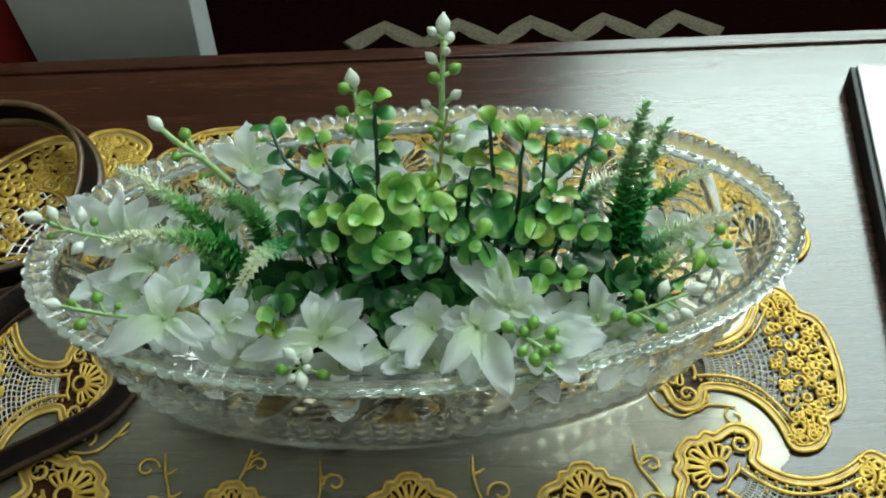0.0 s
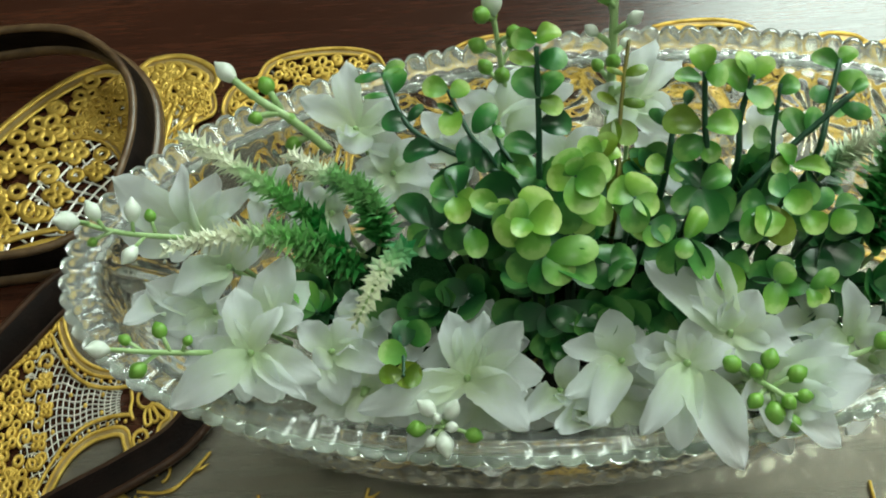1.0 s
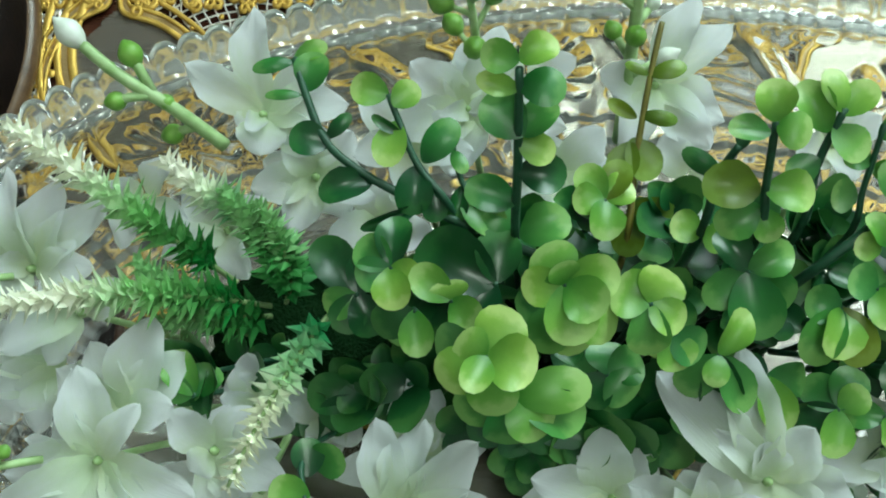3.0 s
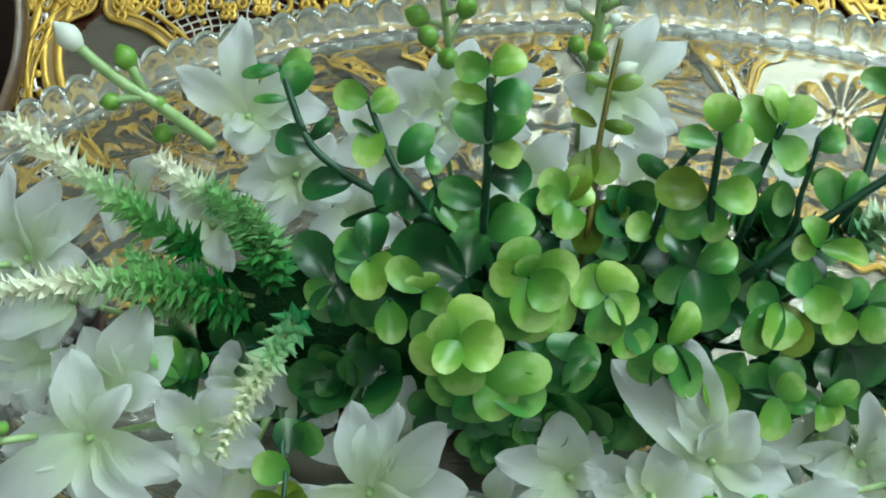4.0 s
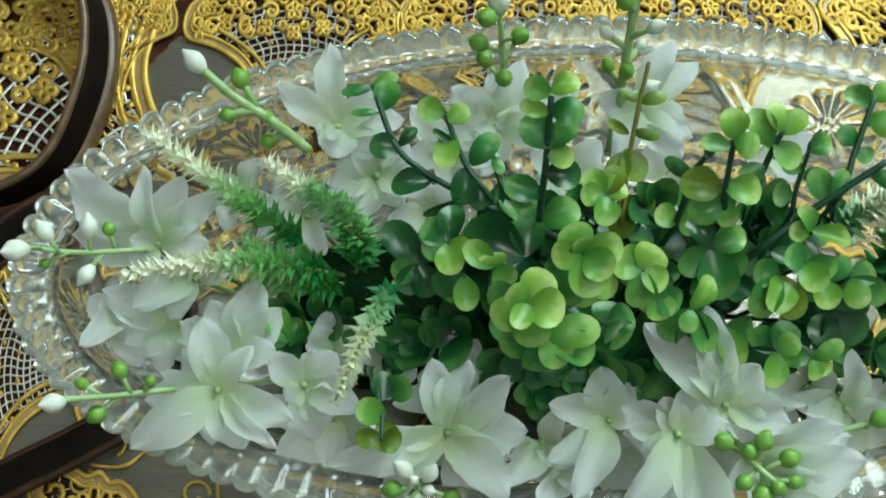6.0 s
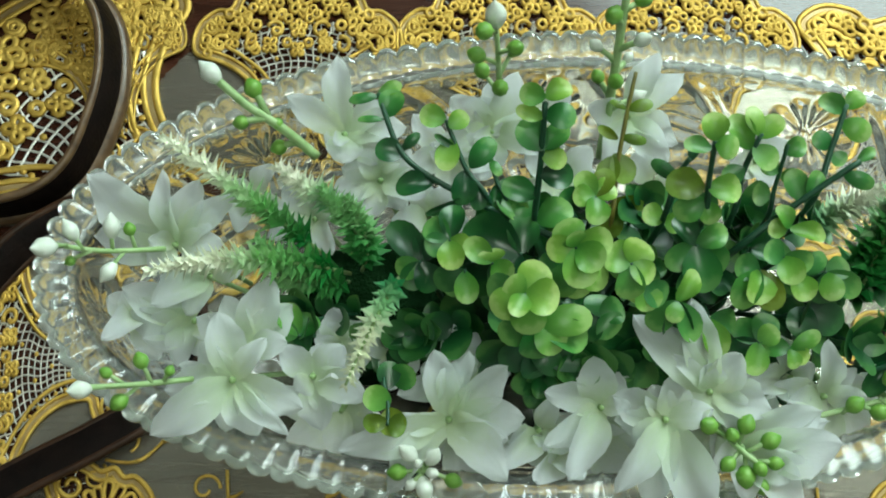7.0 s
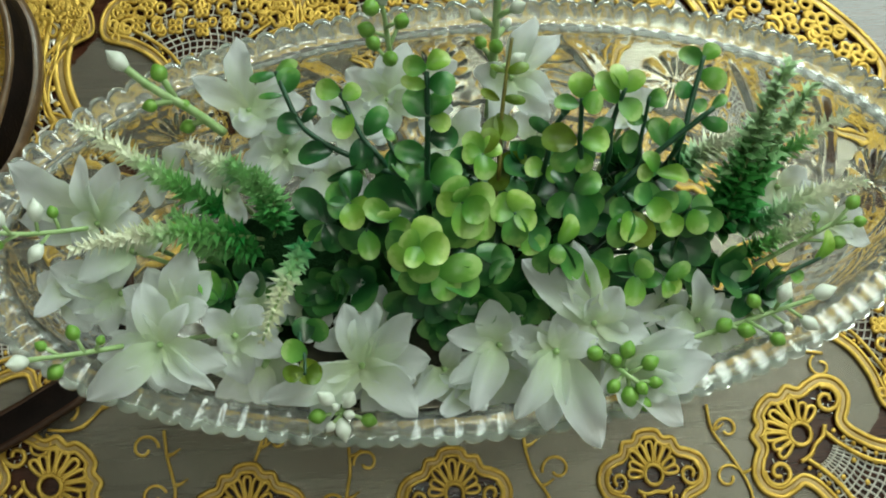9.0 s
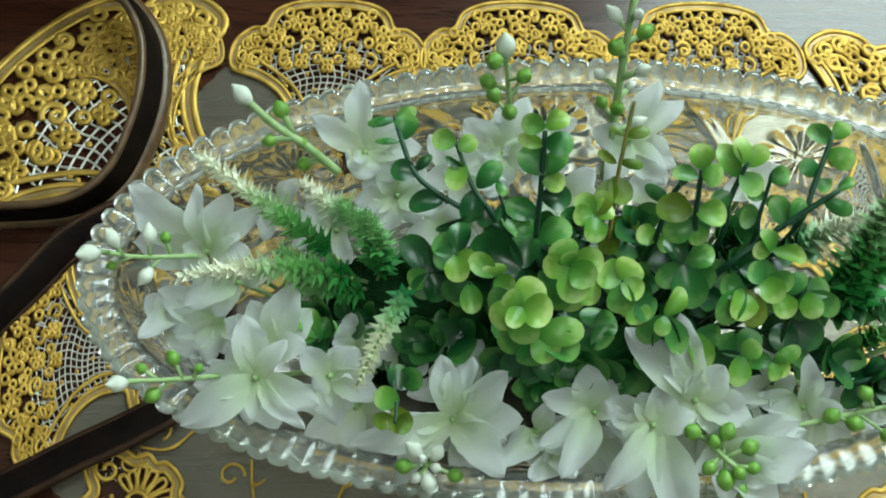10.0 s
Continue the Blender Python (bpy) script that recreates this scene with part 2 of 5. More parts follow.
M_FRAME = noisy("painted_window_frame", (0.66, 0.66, 0.64), (0.74, 0.74, 0.72), 20, 0.4)
M_GLASS, _n, _l, _b = material("window_glass", (1, 1, 1), 0.0)
_b.inputs["Transmission Weight"].default_value = 1.0


# ---- mesh helpers ----
def mesh_ob(name, verts, faces, mat, parent=None, label="", smooth=True):
    me = bpy.data.meshes.new(name)
    me.from_pydata([tuple(v) for v in verts], [], faces)
    me.update()
    if smooth:
        me.polygons.foreach_set("use_smooth", [True] * len(me.polygons))
    me.materials.append(mat)
    ob = new(name, me)
    if parent is not None:
        ob.parent = parent
    if label:
        ob["label"] = label
    return ob


def part(name, bm, mat, parent, label="", smooth=True):
    me = bpy.data.meshes.new(name)
    bm.to_mesh(me)
    bm.free()
    if smooth:
        me.polygons.foreach_set("use_smooth", [True] * len(me.polygons))
    me.materials.append(mat)
    ob = new(name, me)
    if parent is not None:
        ob.parent = parent
    if label:
        ob["label"] = label
    return ob


def shared(name, me, parent, m):
    ob = new(name, me)
    ob.parent = parent
    ob.matrix_basis = m
    return ob


def thing(name, at, label, category, group="", kind=""):
    e = new(name)
    e.location = at
    e.empty_display_size = 0.01
    return tagged(e, label, category, group, kind)


def box_bm(x0, y0, z0, x1, y1, z1, bevel=0.0, seg=2):
    bm = bmesh.new()
    bmesh.ops.create_cube(bm, size=1, matrix=Matrix.Translation(((x0 + x1) / 2, (y0 + y1) / 2, (z0 + z1) / 2)) @ Matrix.Diagonal((x1 - x0, y1 - y0, z1 - z0, 1)))
    if bevel:
        bmesh.ops.bevel(bm, geom=bm.edges[:], offset=bevel, segments=seg, affect="EDGES", profile=0.6)
    return bm


def smooth_path(pts, per=6, closed=False):
    """Catmull-Rom through the points."""
    p = [np.array(q, float) for q in pts]
    k = len(p)
    out = []
    for i in range(k if closed else k - 1):
        a, b, c, d = (p[(i - 1) % k], p[i], p[(i + 1) % k], p[(i + 2) % k]) if closed else (p[max(i - 1, 0)], p[i], p[i + 1], p[min(i + 2, k - 1)])
        for s in range(per):
            t = s / per
            out.append(0.5 * (2 * b + (c - a) * t + (2 * a - 5 * b + 4 * c - d) * t * t + (3 * b - a - 3 * c + d) * t ** 3))
    if not closed:
        out.append(p[-1])
    return out


def tube(verts, faces, path, radius, sides=6, closed=False, flat=1.0, taper=1.0, up=(0, 0, 1)):
    """Adds a tube along the path to the lists; radius in the plane, flat squashes it along up."""
    k, start = len(path), len(verts)
    upv = np.array(up, float)
    for i, q in enumerate(path):
        a = path[(i - 1) % k] if closed else path[max(i - 1, 0)]
        b = path[(i + 1) % k] if closed else path[min(i + 1, k - 1)]
        d = np.array(b, float) - np.array(a, float)
        d /= np.linalg.norm(d) + 1e-12
        u = upv if abs(d @ upv) < 0.95 else np.array((1.0, 0, 0))
        s = np.cross(d, u)
        s /= np.linalg.norm(s) + 1e-12
        w = np.cross(s, d)
        r = radius * (1 + (taper - 1) * i / max(k - 1, 1))
        for j in range(sides):
            an = 2 * math.pi * j / sides
            verts.append(np.array(q) + r * math.cos(an) * s + r * flat * math.sin(an) * w)
    for i in range(k if closed else k - 1):
        for j in range(sides):
            a, b = start + i * sides, start + ((i + 1) % k) * sides
            faces.append((a + j, a + (j + 1) % sides, b + (j + 1) % sides, b + j))
    if not closed:
        faces.append(tuple(start + j for j in reversed(range(sides))))
        faces.append(tuple(start + (k - 1) * sides + j for j in range(sides)))


def bead(verts, faces, at, r, flat=0.7, sides=6):
    s = len(verts)
    at = np.array(at, float)
    verts.append(at + (0, 0, r * flat))
    for j in range(sides):
        a = 2 * math.pi * j / sides
        verts.append(at + (r * math.cos(a), r * math.sin(a), r * flat * 0.25))
    for j in range(sides):
        a = 2 * math.pi * j / sides
        verts.append(at + (r * 0.8 * math.cos(a), r * 0.8 * math.sin(a), -r * flat * 0.6))
    for j in range(sides):
        k = (j + 1) % sides
        faces.append((s, s + 1 + j, s + 1 + k))
        faces.append((s + 1 + j, s + 1 + sides + j, s + 1 + sides + k, s + 1 + k))
    faces.append(tuple(s + 1 + sides + j for j in reversed(range(sides))))


def ring_path(cx, cy, z, r, k=12, squash=1.0, turn=0.0):
    return [np.array((cx + r * math.cos(a) * math.cos(turn) - r * squash * math.sin(a) * math.sin(turn),
                      cy + r * math.cos(a) * math.sin(turn) + r * squash * math.sin(a) * math.cos(turn), z)) for a in (2 * math.pi * i / k for i in range(k))]


def spiral_path(cx, cy, z, r, turns, start, hand=1, k=26, tight=0.2):
    out = []
    for i in range(k):
        t = i / (k - 1)
        a = start + hand * turns * 2 * math.pi * t
        rr = r * (1 - (1 - tight) * t)
        out.append(np.array((cx + rr * math.cos(a), cy + rr * math.sin(a), z)))
    return out


def grid_mesh(name, pts, rows, cols, mat, closed=True):
    faces = []
    for i in range(rows - 1):
        for j in range(cols if closed else cols - 1):
            k = (j + 1) % cols
            faces.append((i * cols + j, i * cols + k, (i + 1) * cols + k, (i + 1) * cols + j))
    return pts, faces


# ---- the room ----
def structure(name, boxes, mat, label, category):
    bm = bmesh.new()
    for b in boxes:
        x0, y0, z0, x1, y1, z1 = b
        bmesh.ops.create_cube(bm, size=1, matrix=Matrix.Translation(((x0 + x1) / 2, (y0 + y1) / 2, (z0 + z1) / 2)) @ Matrix.Diagonal((x1 - x0, y1 - y0, z1 - z0, 1)))
    return tagged(part(name, bm, mat, None, smooth=False), label, category, kind="structure")


structure("floor", [(-2.1, -2.3, FLOOR_Z - 0.1, 2.1, 1.5, FLOOR_Z)], M_DARKWALL, "dark floor under the maroon carpet", "floor")
structure("ceiling", [(-2.1, -2.3, 3.55, 2.1, 1.5, 3.65)], M_CEIL, "plain white painted ceiling", "ceiling")
structure("wall_west", [(-2.1, -2.3, FLOOR_Z, -2.0, 1.5, 3.55)], M_WALL, "plain cream painted wall", "wall")
structure("wall_east", [(2.0, -2.3, FLOOR_Z, 2.1, 1.5, 3.55)], M_WALL, "plain cream painted wall", "wall")
structure("wall_south", [(-2.0, -2.3, FLOOR_Z, 2.0, -2.2, 3.55)], M_WALL, "plain cream painted wall", "wall")
structure("wall_north", [(-2.0, WALL_Y, FLOOR_Z, WIN_X0, 1.5, 3.55), (WIN_X1, WALL_Y, FLOOR_Z, 2.0, 1.5, 3.55),
                         (WIN_X0, WALL_Y, FLOOR_Z, WIN_X1, 1.5, WIN_Z0), (WIN_X0, WALL_Y, WIN_Z1, WIN_X1, 1.5, 3.55)],
          M_DARKWALL, "dark wood-panelled wall round the window", "wall")
window = thing("window_1", ((WIN_X0 + WIN_X1) / 2, WALL_Y + 0.08, WIN_Z0), "white painted window with daylight behind it", "window", kind="structure")
wcx = (WIN_X0 + WIN_X1) / 2
hw, hh = (WIN_X1 - WIN_X0) / 2, WIN_Z1 - WIN_Z0
for name, b in (("window_frame", (-hw, -0.01, 0, -hw + 0.05, 0.03, hh)), ("window_frame", (hw - 0.05, -0.01, 0, hw, 0.03, hh)),
                ("mullion", (PANE_X0 - wcx - 0.04, -0.02, 0, PANE_X0 - wcx - 0.005, 0.03, hh - 0.05)), ("mullion", (PANE_X1 - wcx + 0.005, -0.02, 0, PANE_X1 - wcx + 0.04, 0.03, hh - 0.05)),
                ("window_frame", (-hw + 0.05, -0.01, hh - 0.05, hw - 0.05, 0.03, hh)), ("window_sill", (-hw, -0.1, -0.03, hw, 0.03, 0.0))):
    part(name, box_bm(*b, bevel=0.004), M_FRAME, window, smooth=False)
pane = part("pane", box_bm(-hw + 0.05, 0.008, 0.0, hw - 0.05, 0.014, hh - 0.05), M_GLASS, window, "clear window pane", smooth=False)
pane.visible_shadow = False
# fitting made up to carry the added fill light
lamp = thing("ceiling_lamp", (0.35, -0.75, 3.49), "added round ceiling fitting with a metal rim, over the fill light", "lamp")
bm = bmesh.new()
bmesh.ops.create_cone(bm, cap_ends=True, segments=40, radius1=0.29, radius2=0.27, depth=0.06, matrix=Matrix.Translation((0, 0, 0.03)))
part("lamp_base", bm, M_FRAME, lamp)

# ---- carpet ----
carpet = thing("carpet", (0.0, 0.3, FLOOR_Z), "dark maroon carpet with a cream zigzag border", "carpet")
part("carpet_body", box_bm(-1.2, -0.9, 0.0, 1.3, 0.9, 0.012, bevel=0.004), M_CARPET, carpet)
v, f = [], []
zig = []
for i in range(-6, 9):
    zig += [(-0.0805 + 0.0998 * i, 0.476, 0.014), (-0.055 + 0.0998 * i, 0.497, 0.014), (-0.033 + 0.0998 * i, 0.515, 0.014), (-0.011 + 0.0998 * i, 0.497, 0.014)]
zig = zig[24:45]
tube(v, f, [np.array(q) for q in zig], 0.0135, 6, flat=0.3)
mesh_ob("zigzag_border", v, f, M_CREAM, carpet, "cream woven zigzag", smooth=False)

# ---- table ----
TABLE_BACK = 0.2565
table = thing("table", (0.0, -0.1, FLOOR_Z), "dark brown lacquered wooden table with a glossy top", "table")
bm = box_bm(-0.75, -0.5, -FLOOR_Z - 0.028, 0.75, TABLE_BACK + 0.1, -FLOOR_Z, bevel=0.004, seg=3)
part("tabletop", bm, M_WOOD, table, smooth=False)
bm = box_bm(-0.74, TABLE_BACK + 0.1 - 0.016, -FLOOR_Z - 0.004, 0.74, TABLE_BACK + 0.1 - 0.004, -FLOOR_Z + 0.0022, bevel=0.001)
part("edge_moulding", bm, M_WOOD, table, "raised glossy edge moulding", smooth=False)
for sx in (-1, 1):
    for sy in (-0.42, 0.28):
        bm = bmesh.new()
        bmesh.ops.create_cone(bm, cap_ends=True, segments=20, radius1=0.022, radius2=0.032, depth=-FLOOR_Z - 0.028, matrix=Matrix.Translation((sx * 0.66, sy, (-FLOOR_Z - 0.028) / 2)))
        part("table_leg", bm, M_WOOD, table)
part("apron", box_bm(-0.66, 0.26, -FLOOR_Z - 0.10, 0.66, 0.285, -FLOOR_Z - 0.028, 0.002), M_WOOD, table)

# ---- lace mat ----
MAT_Z = 0.0012
OUT = [(0.0, 0.0), (0.05, 0.010), (0.072, 0.04), (0.118, 0.045), (0.138, 0.088), (0.178, 0.100), (0.232, 0.130), (0.258, 0.19), (0.238, 0.255), (0.185, 0.285),
       (0.145, 0.300), (0.140, 0.36), (0.165, 0.46), (0.235, 0.555), (0.345, 0.62), (0.465, 0.655), (0.488, 0.72), (0.462, 0.80), (0.39, 0.855), (0.325, 0.862), (0.28, 0.94), (0.17, 0.985), (0.0, 1.0)]
OUTLINE = smooth_path([(x, y) for x, y in OUT] + [(-x, y) for x, y in OUT[-2:0:-1]], 4, closed=True)
LACE = 0.105


def inset(path, d):
    k, out = len(path), []
    for i in range(k):
        a, b = path[i - 2], path[(i + 2) % k]
        t = (b - a) / (np.linalg.norm(b - a) + 1e-9)
        out.append(path[i] + d * np.array((-t[1], t[0])))
    return out


def inside(poly, x, y):
    hit, j = False, len(poly) - 1
    for i in range(len(poly)):
        (xi, yi), (xj, yj) = poly[i], poly[j]
        if (yi > y) != (yj > y) and x < (xj - xi) * (y - yi) / (yj - yi) + xi:
            hit = not hit
        j = i
    return hit


rng0 = random.Random(3)


def net_runs(line, heart):
    """The stretches of a net line that lie within the heart of the scallop."""
    run = []
    for q in line:
        if q[1] > 0.31 and inside(heart, q[0], q[1]):
            run.append(q)
        else:
            if len(run) > 1:
                yield run
            run = []
    if len(run) > 1:
        yield run


def lace_meshes():
    """One scallop of guipure lace, its fan tip at the origin and its outer edge at y = LACE: gold cord, silver net."""
    gv, gf, sv, sf, bv, bf = [], [], [], [], [], []
    P = lambda p, z=0.0: np.array((p[0] * LACE, p[1] * LACE, z))
    z = 0.0011
    tube(gv, gf, [P(p, z) for p in OUTLINE], 0.00108, 6, True, 0.9)
    inner = inset(OUTLINE, 0.032)
    tube(gv, gf, [P(p, z) for p in inner], 0.00088, 6, True, 0.9)
    inner2 = inset(OUTLINE, 0.05)
    # ladder of stitches between the two cords
    for i in range(0, len(OUTLINE), 1):
        tube(sv, sf, [P(OUTLINE[i], z * 0.6), P(inner[i], z * 0.6)], 0.00022, 3)
        mid = (OUTLINE[i] + OUTLINE[(i + 1) % len(OUTLINE)]) / 2
        mid2 = (inner[i] + inner[(i + 1) % len(OUTLINE)]) / 2
        tube(sv, sf, [P(mid, z * 0.6), P(mid2, z * 0.6)], 0.00022, 3)
    # satin stitch that fills the border between its two cords
    k0, nn = len(bv), len(OUTLINE)
    for a, b in zip(OUTLINE, inner):
        bv += [P(a, 0.0010), P(b, 0.0010)]
    bf += [(k0 + 2 * i, k0 + 2 * ((i + 1) % nn), k0 + 2 * ((i + 1) % nn) + 1, k0 + 2 * i + 1) for i in range(nn)]
    # fan: ribs round a hole
    hub = np.array((0.0, 0.188))
    tube(gv, gf, [P(q, z) for q in [hub + 0.042 * np.array((math.cos(a), math.sin(a))) for a in np.linspace(0, 2 * math.pi, 15)[:-1]]], 0.001, 6, True)
    for a in (-172, -152, -132, -112, -90, -68, -48, -28, -8):
        d = np.array((math.cos(radians(a)), math.sin(radians(a))))
        s = np.array((-d[1], d[0]))
        far = 0.128 if abs(a + 90) < 50 else 0.108
        loop = [hub + 0.046 * d, hub + (0.65 * far) * d + 0.0125 * s, hub + far * d + 0.015 * s, hub + (far + 0.010) * d, hub + far * d - 0.015 * s, hub + (0.65 * far) * d - 0.0125 * s]
        tube(gv, gf, smooth_path([P(q, z) for q in loop], 2, True), 0.00092, 5, True)
    tube(gv, gf, smooth_path([P(q, z) for q in ((-0.085, 0.245), (-0.045, 0.262), (0, 0.256), (0.045, 0.262), (0.085, 0.245))], 4), 0.001, 6)
    for sx in (-1, 1):
        tube(gv, gf, [P(q[:2], z) for q in spiral_path(sx * 0.168, 0.200, 0, 0.056, 1.35, radians(-60) if sx > 0 else radians(240), sx, 24, 0.22)], 0.00105, 6)
        for k in range(6):
            a = k * math.pi / 3
            tube(sv, sf, [P((sx * 0.168 + 0.015 * math.cos(a), 0.200 + 0.015 * math.sin(a)), z * 0.5), P((sx * 0.168 + 0.056 * math.cos(a), 0.200 + 0.056 * math.sin(a)), z * 0.5)], 0.00025, 3)
        # inner band with its row of dots, and the C-scroll beyond it
        band = smooth_path([(sx * 0.062, 0.262), (sx * 0.062, 0.36), (sx * 0.085, 0.47), (sx * 0.15, 0.57), (sx * 0.25, 0.645), (sx * 0.33, 0.69)], 5)
        tube(gv, gf, [P(p, z) for p in band], 0.001, 6)
        for k in range(2, 17, 2):
            q = band[k] + np.array((sx * 0.026, -0.010))
            bead(gv, gf, P(q, z), 0.0011)
        for cx, cy, r, st, hd in ((0.365, 0.70, 0.045, 2.5, -1), (0.30, 0.76, 0.04, 0.5, 1), (0.41, 0.78, 0.036, 3.5, 1), (0.21, 0.70, 0.04, 2.0, -1), (0.105, 0.77, 0.042, 0.3, 1)):
            tube(gv, gf, [P(q[:2], z) for q in spiral_path(sx * cx, cy, 0, r, 0.95, st if sx > 0 else math.pi - st, hd * sx, 16, 0.35)], 0.00115, 6)
    # flowers of five loops along the outer edge
    for cx, cy, r in ((0.0, 0.895, 0.052), (-0.155, 0.885, 0.044), (0.155, 0.885, 0.044), (-0.27, 0.825, 0.042), (0.27, 0.825, 0.042), (-0.385, 0.79, 0.034), (0.385, 0.79, 0.034), (0.0, 0.775, 0.036)):
        for k in range(5):
            a = math.pi / 2 + k * 2 * math.pi / 5
            tube(gv, gf, [P(q[:2], z) for q in ring_path(cx + r * 0.62 * math.cos(a), cy + r * 0.62 * math.sin(a), 0, r * 0.46, 8, 0.8, a)], 0.00118, 5, True)
    for cx, cy in ((-0.075, 0.935), (0.075, 0.935), (-0.21, 0.93), (0.21, 0.93), (-0.33, 0.84), (0.33, 0.84), (-0.08, 0.84), (0.08, 0.84), (-0.43, 0.72), (0.43, 0.72), (-0.2, 0.79), (0.2, 0.79)):
        tube(gv, gf, [P(q[:2], z) for q in ring_path(cx, cy, 0, 0.021, 8)], 0.00118, 5, True)
    for cx, cy, r in ((-0.31, 0.72, 0.034), (0.31, 0.72, 0.034), (-0.13, 0.70, 0.034), (0.13, 0.70, 0.034), (-0.40, 0.70, 0.028), (0.40, 0.70, 0.028), (0.0, 0.68, 0.03)):
        for k in range(4):
            a = math.pi / 4 + k * math.pi / 2
            tube(gv, gf, [P(q[:2], z) for q in ring_path(cx + r * 0.6 * math.cos(a), cy + r * 0.6 * math.sin(a), 0, r * 0.5, 7, 0.8, a)], 0.00112, 5, True)
    for cx, cy in ((-0.05, 0.71), (0.05, 0.71), (-0.255, 0.765), (0.255, 0.765), (-0.345, 0.775), (0.345, 0.775), (-0.12, 0.83), (0.12, 0.83), (-0.22, 0.87), (0.22, 0.87), (-0.42, 0.66), (0.42, 0.66), (-0.05, 0.82), (0.05, 0.82)):
        tube(gv, gf, [P(q[:2], z) for q in ring_path(cx, cy, 0, 0.018, 7)], 0.00112, 5, True)
    # small linking rings that make the flower band dense
    links = 0
    while links < 20:
        x, y = rng0.uniform(-0.46, 0.46), rng0.uniform(0.66, 0.95)
        if inside(inner2, x, y) and inside(inner2, x * 1.06, y + 0.02):
            tube(gv, gf, [P(q[:2], z * 0.9) for q in ring_path(x, y, 0, rng0.uniform(0.014, 0.022), 7)], 0.0010, 5, True)
            links += 1
    # silver net in the heart of the scallop, and its gold dots
    heart = inset(OUTLINE, 0.04)
    for k in range(-13, 14):
        a = radians(90 + k * 4.6)
        line = [hub + d * np.array((math.cos(a + 0.02 * math.sin(d * 40)), math.sin(a + 0.02 * math.sin(d * 40)))) for d in np.linspace(0.08, 0.62, 22)]
        for run in net_runs(line, heart):
            tube(sv, sf, [P(q, z * 0.4) for q in run], 0.00038, 4)
    for d in np.linspace(0.09, 0.62, 19):
        line = [hub + d * np.array((math.cos(a), math.sin(a))) for a in np.linspace(radians(28), radians(152), 30)]
        for run in net_runs(line, heart):
            tube(sv, sf, [P(q, z * 0.4) for q in run], 0.00038, 4)
    for k in range(40):
        a, d = radians(90 + rng0.uniform(-52, 52)), rng0.uniform(0.50, 0.72)
        p0 = hub + d * np.array((math.cos(a), math.sin(a)))
        p1 = p0 + 0.05 * np.array((math.cos(a + k), math.sin(a + k)))
        if inside(heart, *p0) and inside(heart, *p1):
            tube(sv, sf, [P(p0, z * 0.4), P(p1, z * 0.4)], 0.00045, 4)
    for d, aa in ((0.22, (80, 100)), (0.30, (74, 90, 106)), (0.38, (70, 82, 98, 110)), (0.46, (64, 78, 102, 116))):
        for a in aa:
            bead(gv, gf, P(hub + d * np.array((math.cos(radians(a)), math.sin(radians(a)))), z * 0.8), 0.0012)
    return gv, gf, sv, sf, bv, bf


mat = thing("lace_mat", (0.0, 0.0, 0.0), "silver organza table mat edged with scalloped gold lace", "table mat")
gv, gf, sv, sf, bv, bf = lace_meshes()
lace_me = mesh_ob("lace_scallop", gv, gf, M_GOLD).data
net_me = mesh_ob("silver_net", sv, sf, M_SILVER, smooth=False).data
satin_me = mesh_ob("satin_border", bv, bf, M_SATIN, smooth=False).data
for o in [o for o in scene.objects if o.name in ("lace_scallop", "silver_net", "satin_border")]:
    bpy.data.objects.remove(o)
# tip of the fan, heading outwards in degrees, width and length
SCALLOPS = [(-0.124, 0.050, 90, 1.0, 1.20), (-0.024, 0.051, 90, 1.0, 1.20), (0.073, 0.052, 90, 1.0, 1.20),
            (-0.1075, -0.0885, -90, 0.94, 1.05), (-0.0155, -0.0885, -90, 0.94, 1.05), (0.075, -0.0875, -88, 0.94, 1.05),
            (0.118, -0.029, -2, 1.08, 1.06), (-0.180, -0.022, 184, 1.08, 0.86),
            (0.105, 0.035, 42, 1.46, 1.33), (-0.140, 0.014, 137, 1.62, 1.86), (-0.206, 0.058, 97, 0.72, 1.08), (0.130, -0.080, -42, 1.2, 1.15), (-0.178, -0.077, 222, 1.2, 1.1)]
holes = []
for x, y, a, w, s in SCALLOPS:
    m = pose(x, y, MAT_Z, 0, 0, a - 90) @ Matrix.Diagonal((w, s, 1, 1))
    scallop = shared("lace_scallop", lace_me, mat, m)
    shared("silver_net", net_me, scallop, Matrix.Identity(4))
    shared("satin_border", satin_me, scallop, Matrix.Identity(4))
    poly = [m @ Vector((p[0] * LACE, p[1] * LACE, 0)) for p in inset(OUTLINE, 0.018)]
    holes.append([(p.x, p.y) for p in poly])
# the organza field fills what the scallops leave
outer = [(-0.178, 0.134), (-0.0735, 0.139), (0.0245, 0.139), (0.1225, 0.139), (0.215, 0.045), (0.203, -0.050), (0.186, -0.090),
         (0.12, -0.165), (0.03, -0.165), (-0.06, -0.165), (-0.15, -0.16), (-0.235, -0.085), (-0.262, 0.028)]
step = 0.0014
xs, ys = np.arange(-0.29, 0.25, step), np.arange(-0.22, 0.18, step)
fv, ff, seen_v = [], [], {}
bounds = [(min(p[0] for p in h), max(p[0] for p in h), min(p[1] for p in h), max(p[1] for p in h)) for h in holes]


def field_vertex(i, j):
    if (i, j) not in seen_v:
        seen_v[(i, j)] = len(fv)
        fv.append((xs[i], ys[j], MAT_Z - 0.0004 + 0.0006 * noise.noise((xs[i] * 18, ys[j] * 18, 0))))
    return seen_v[(i, j)]


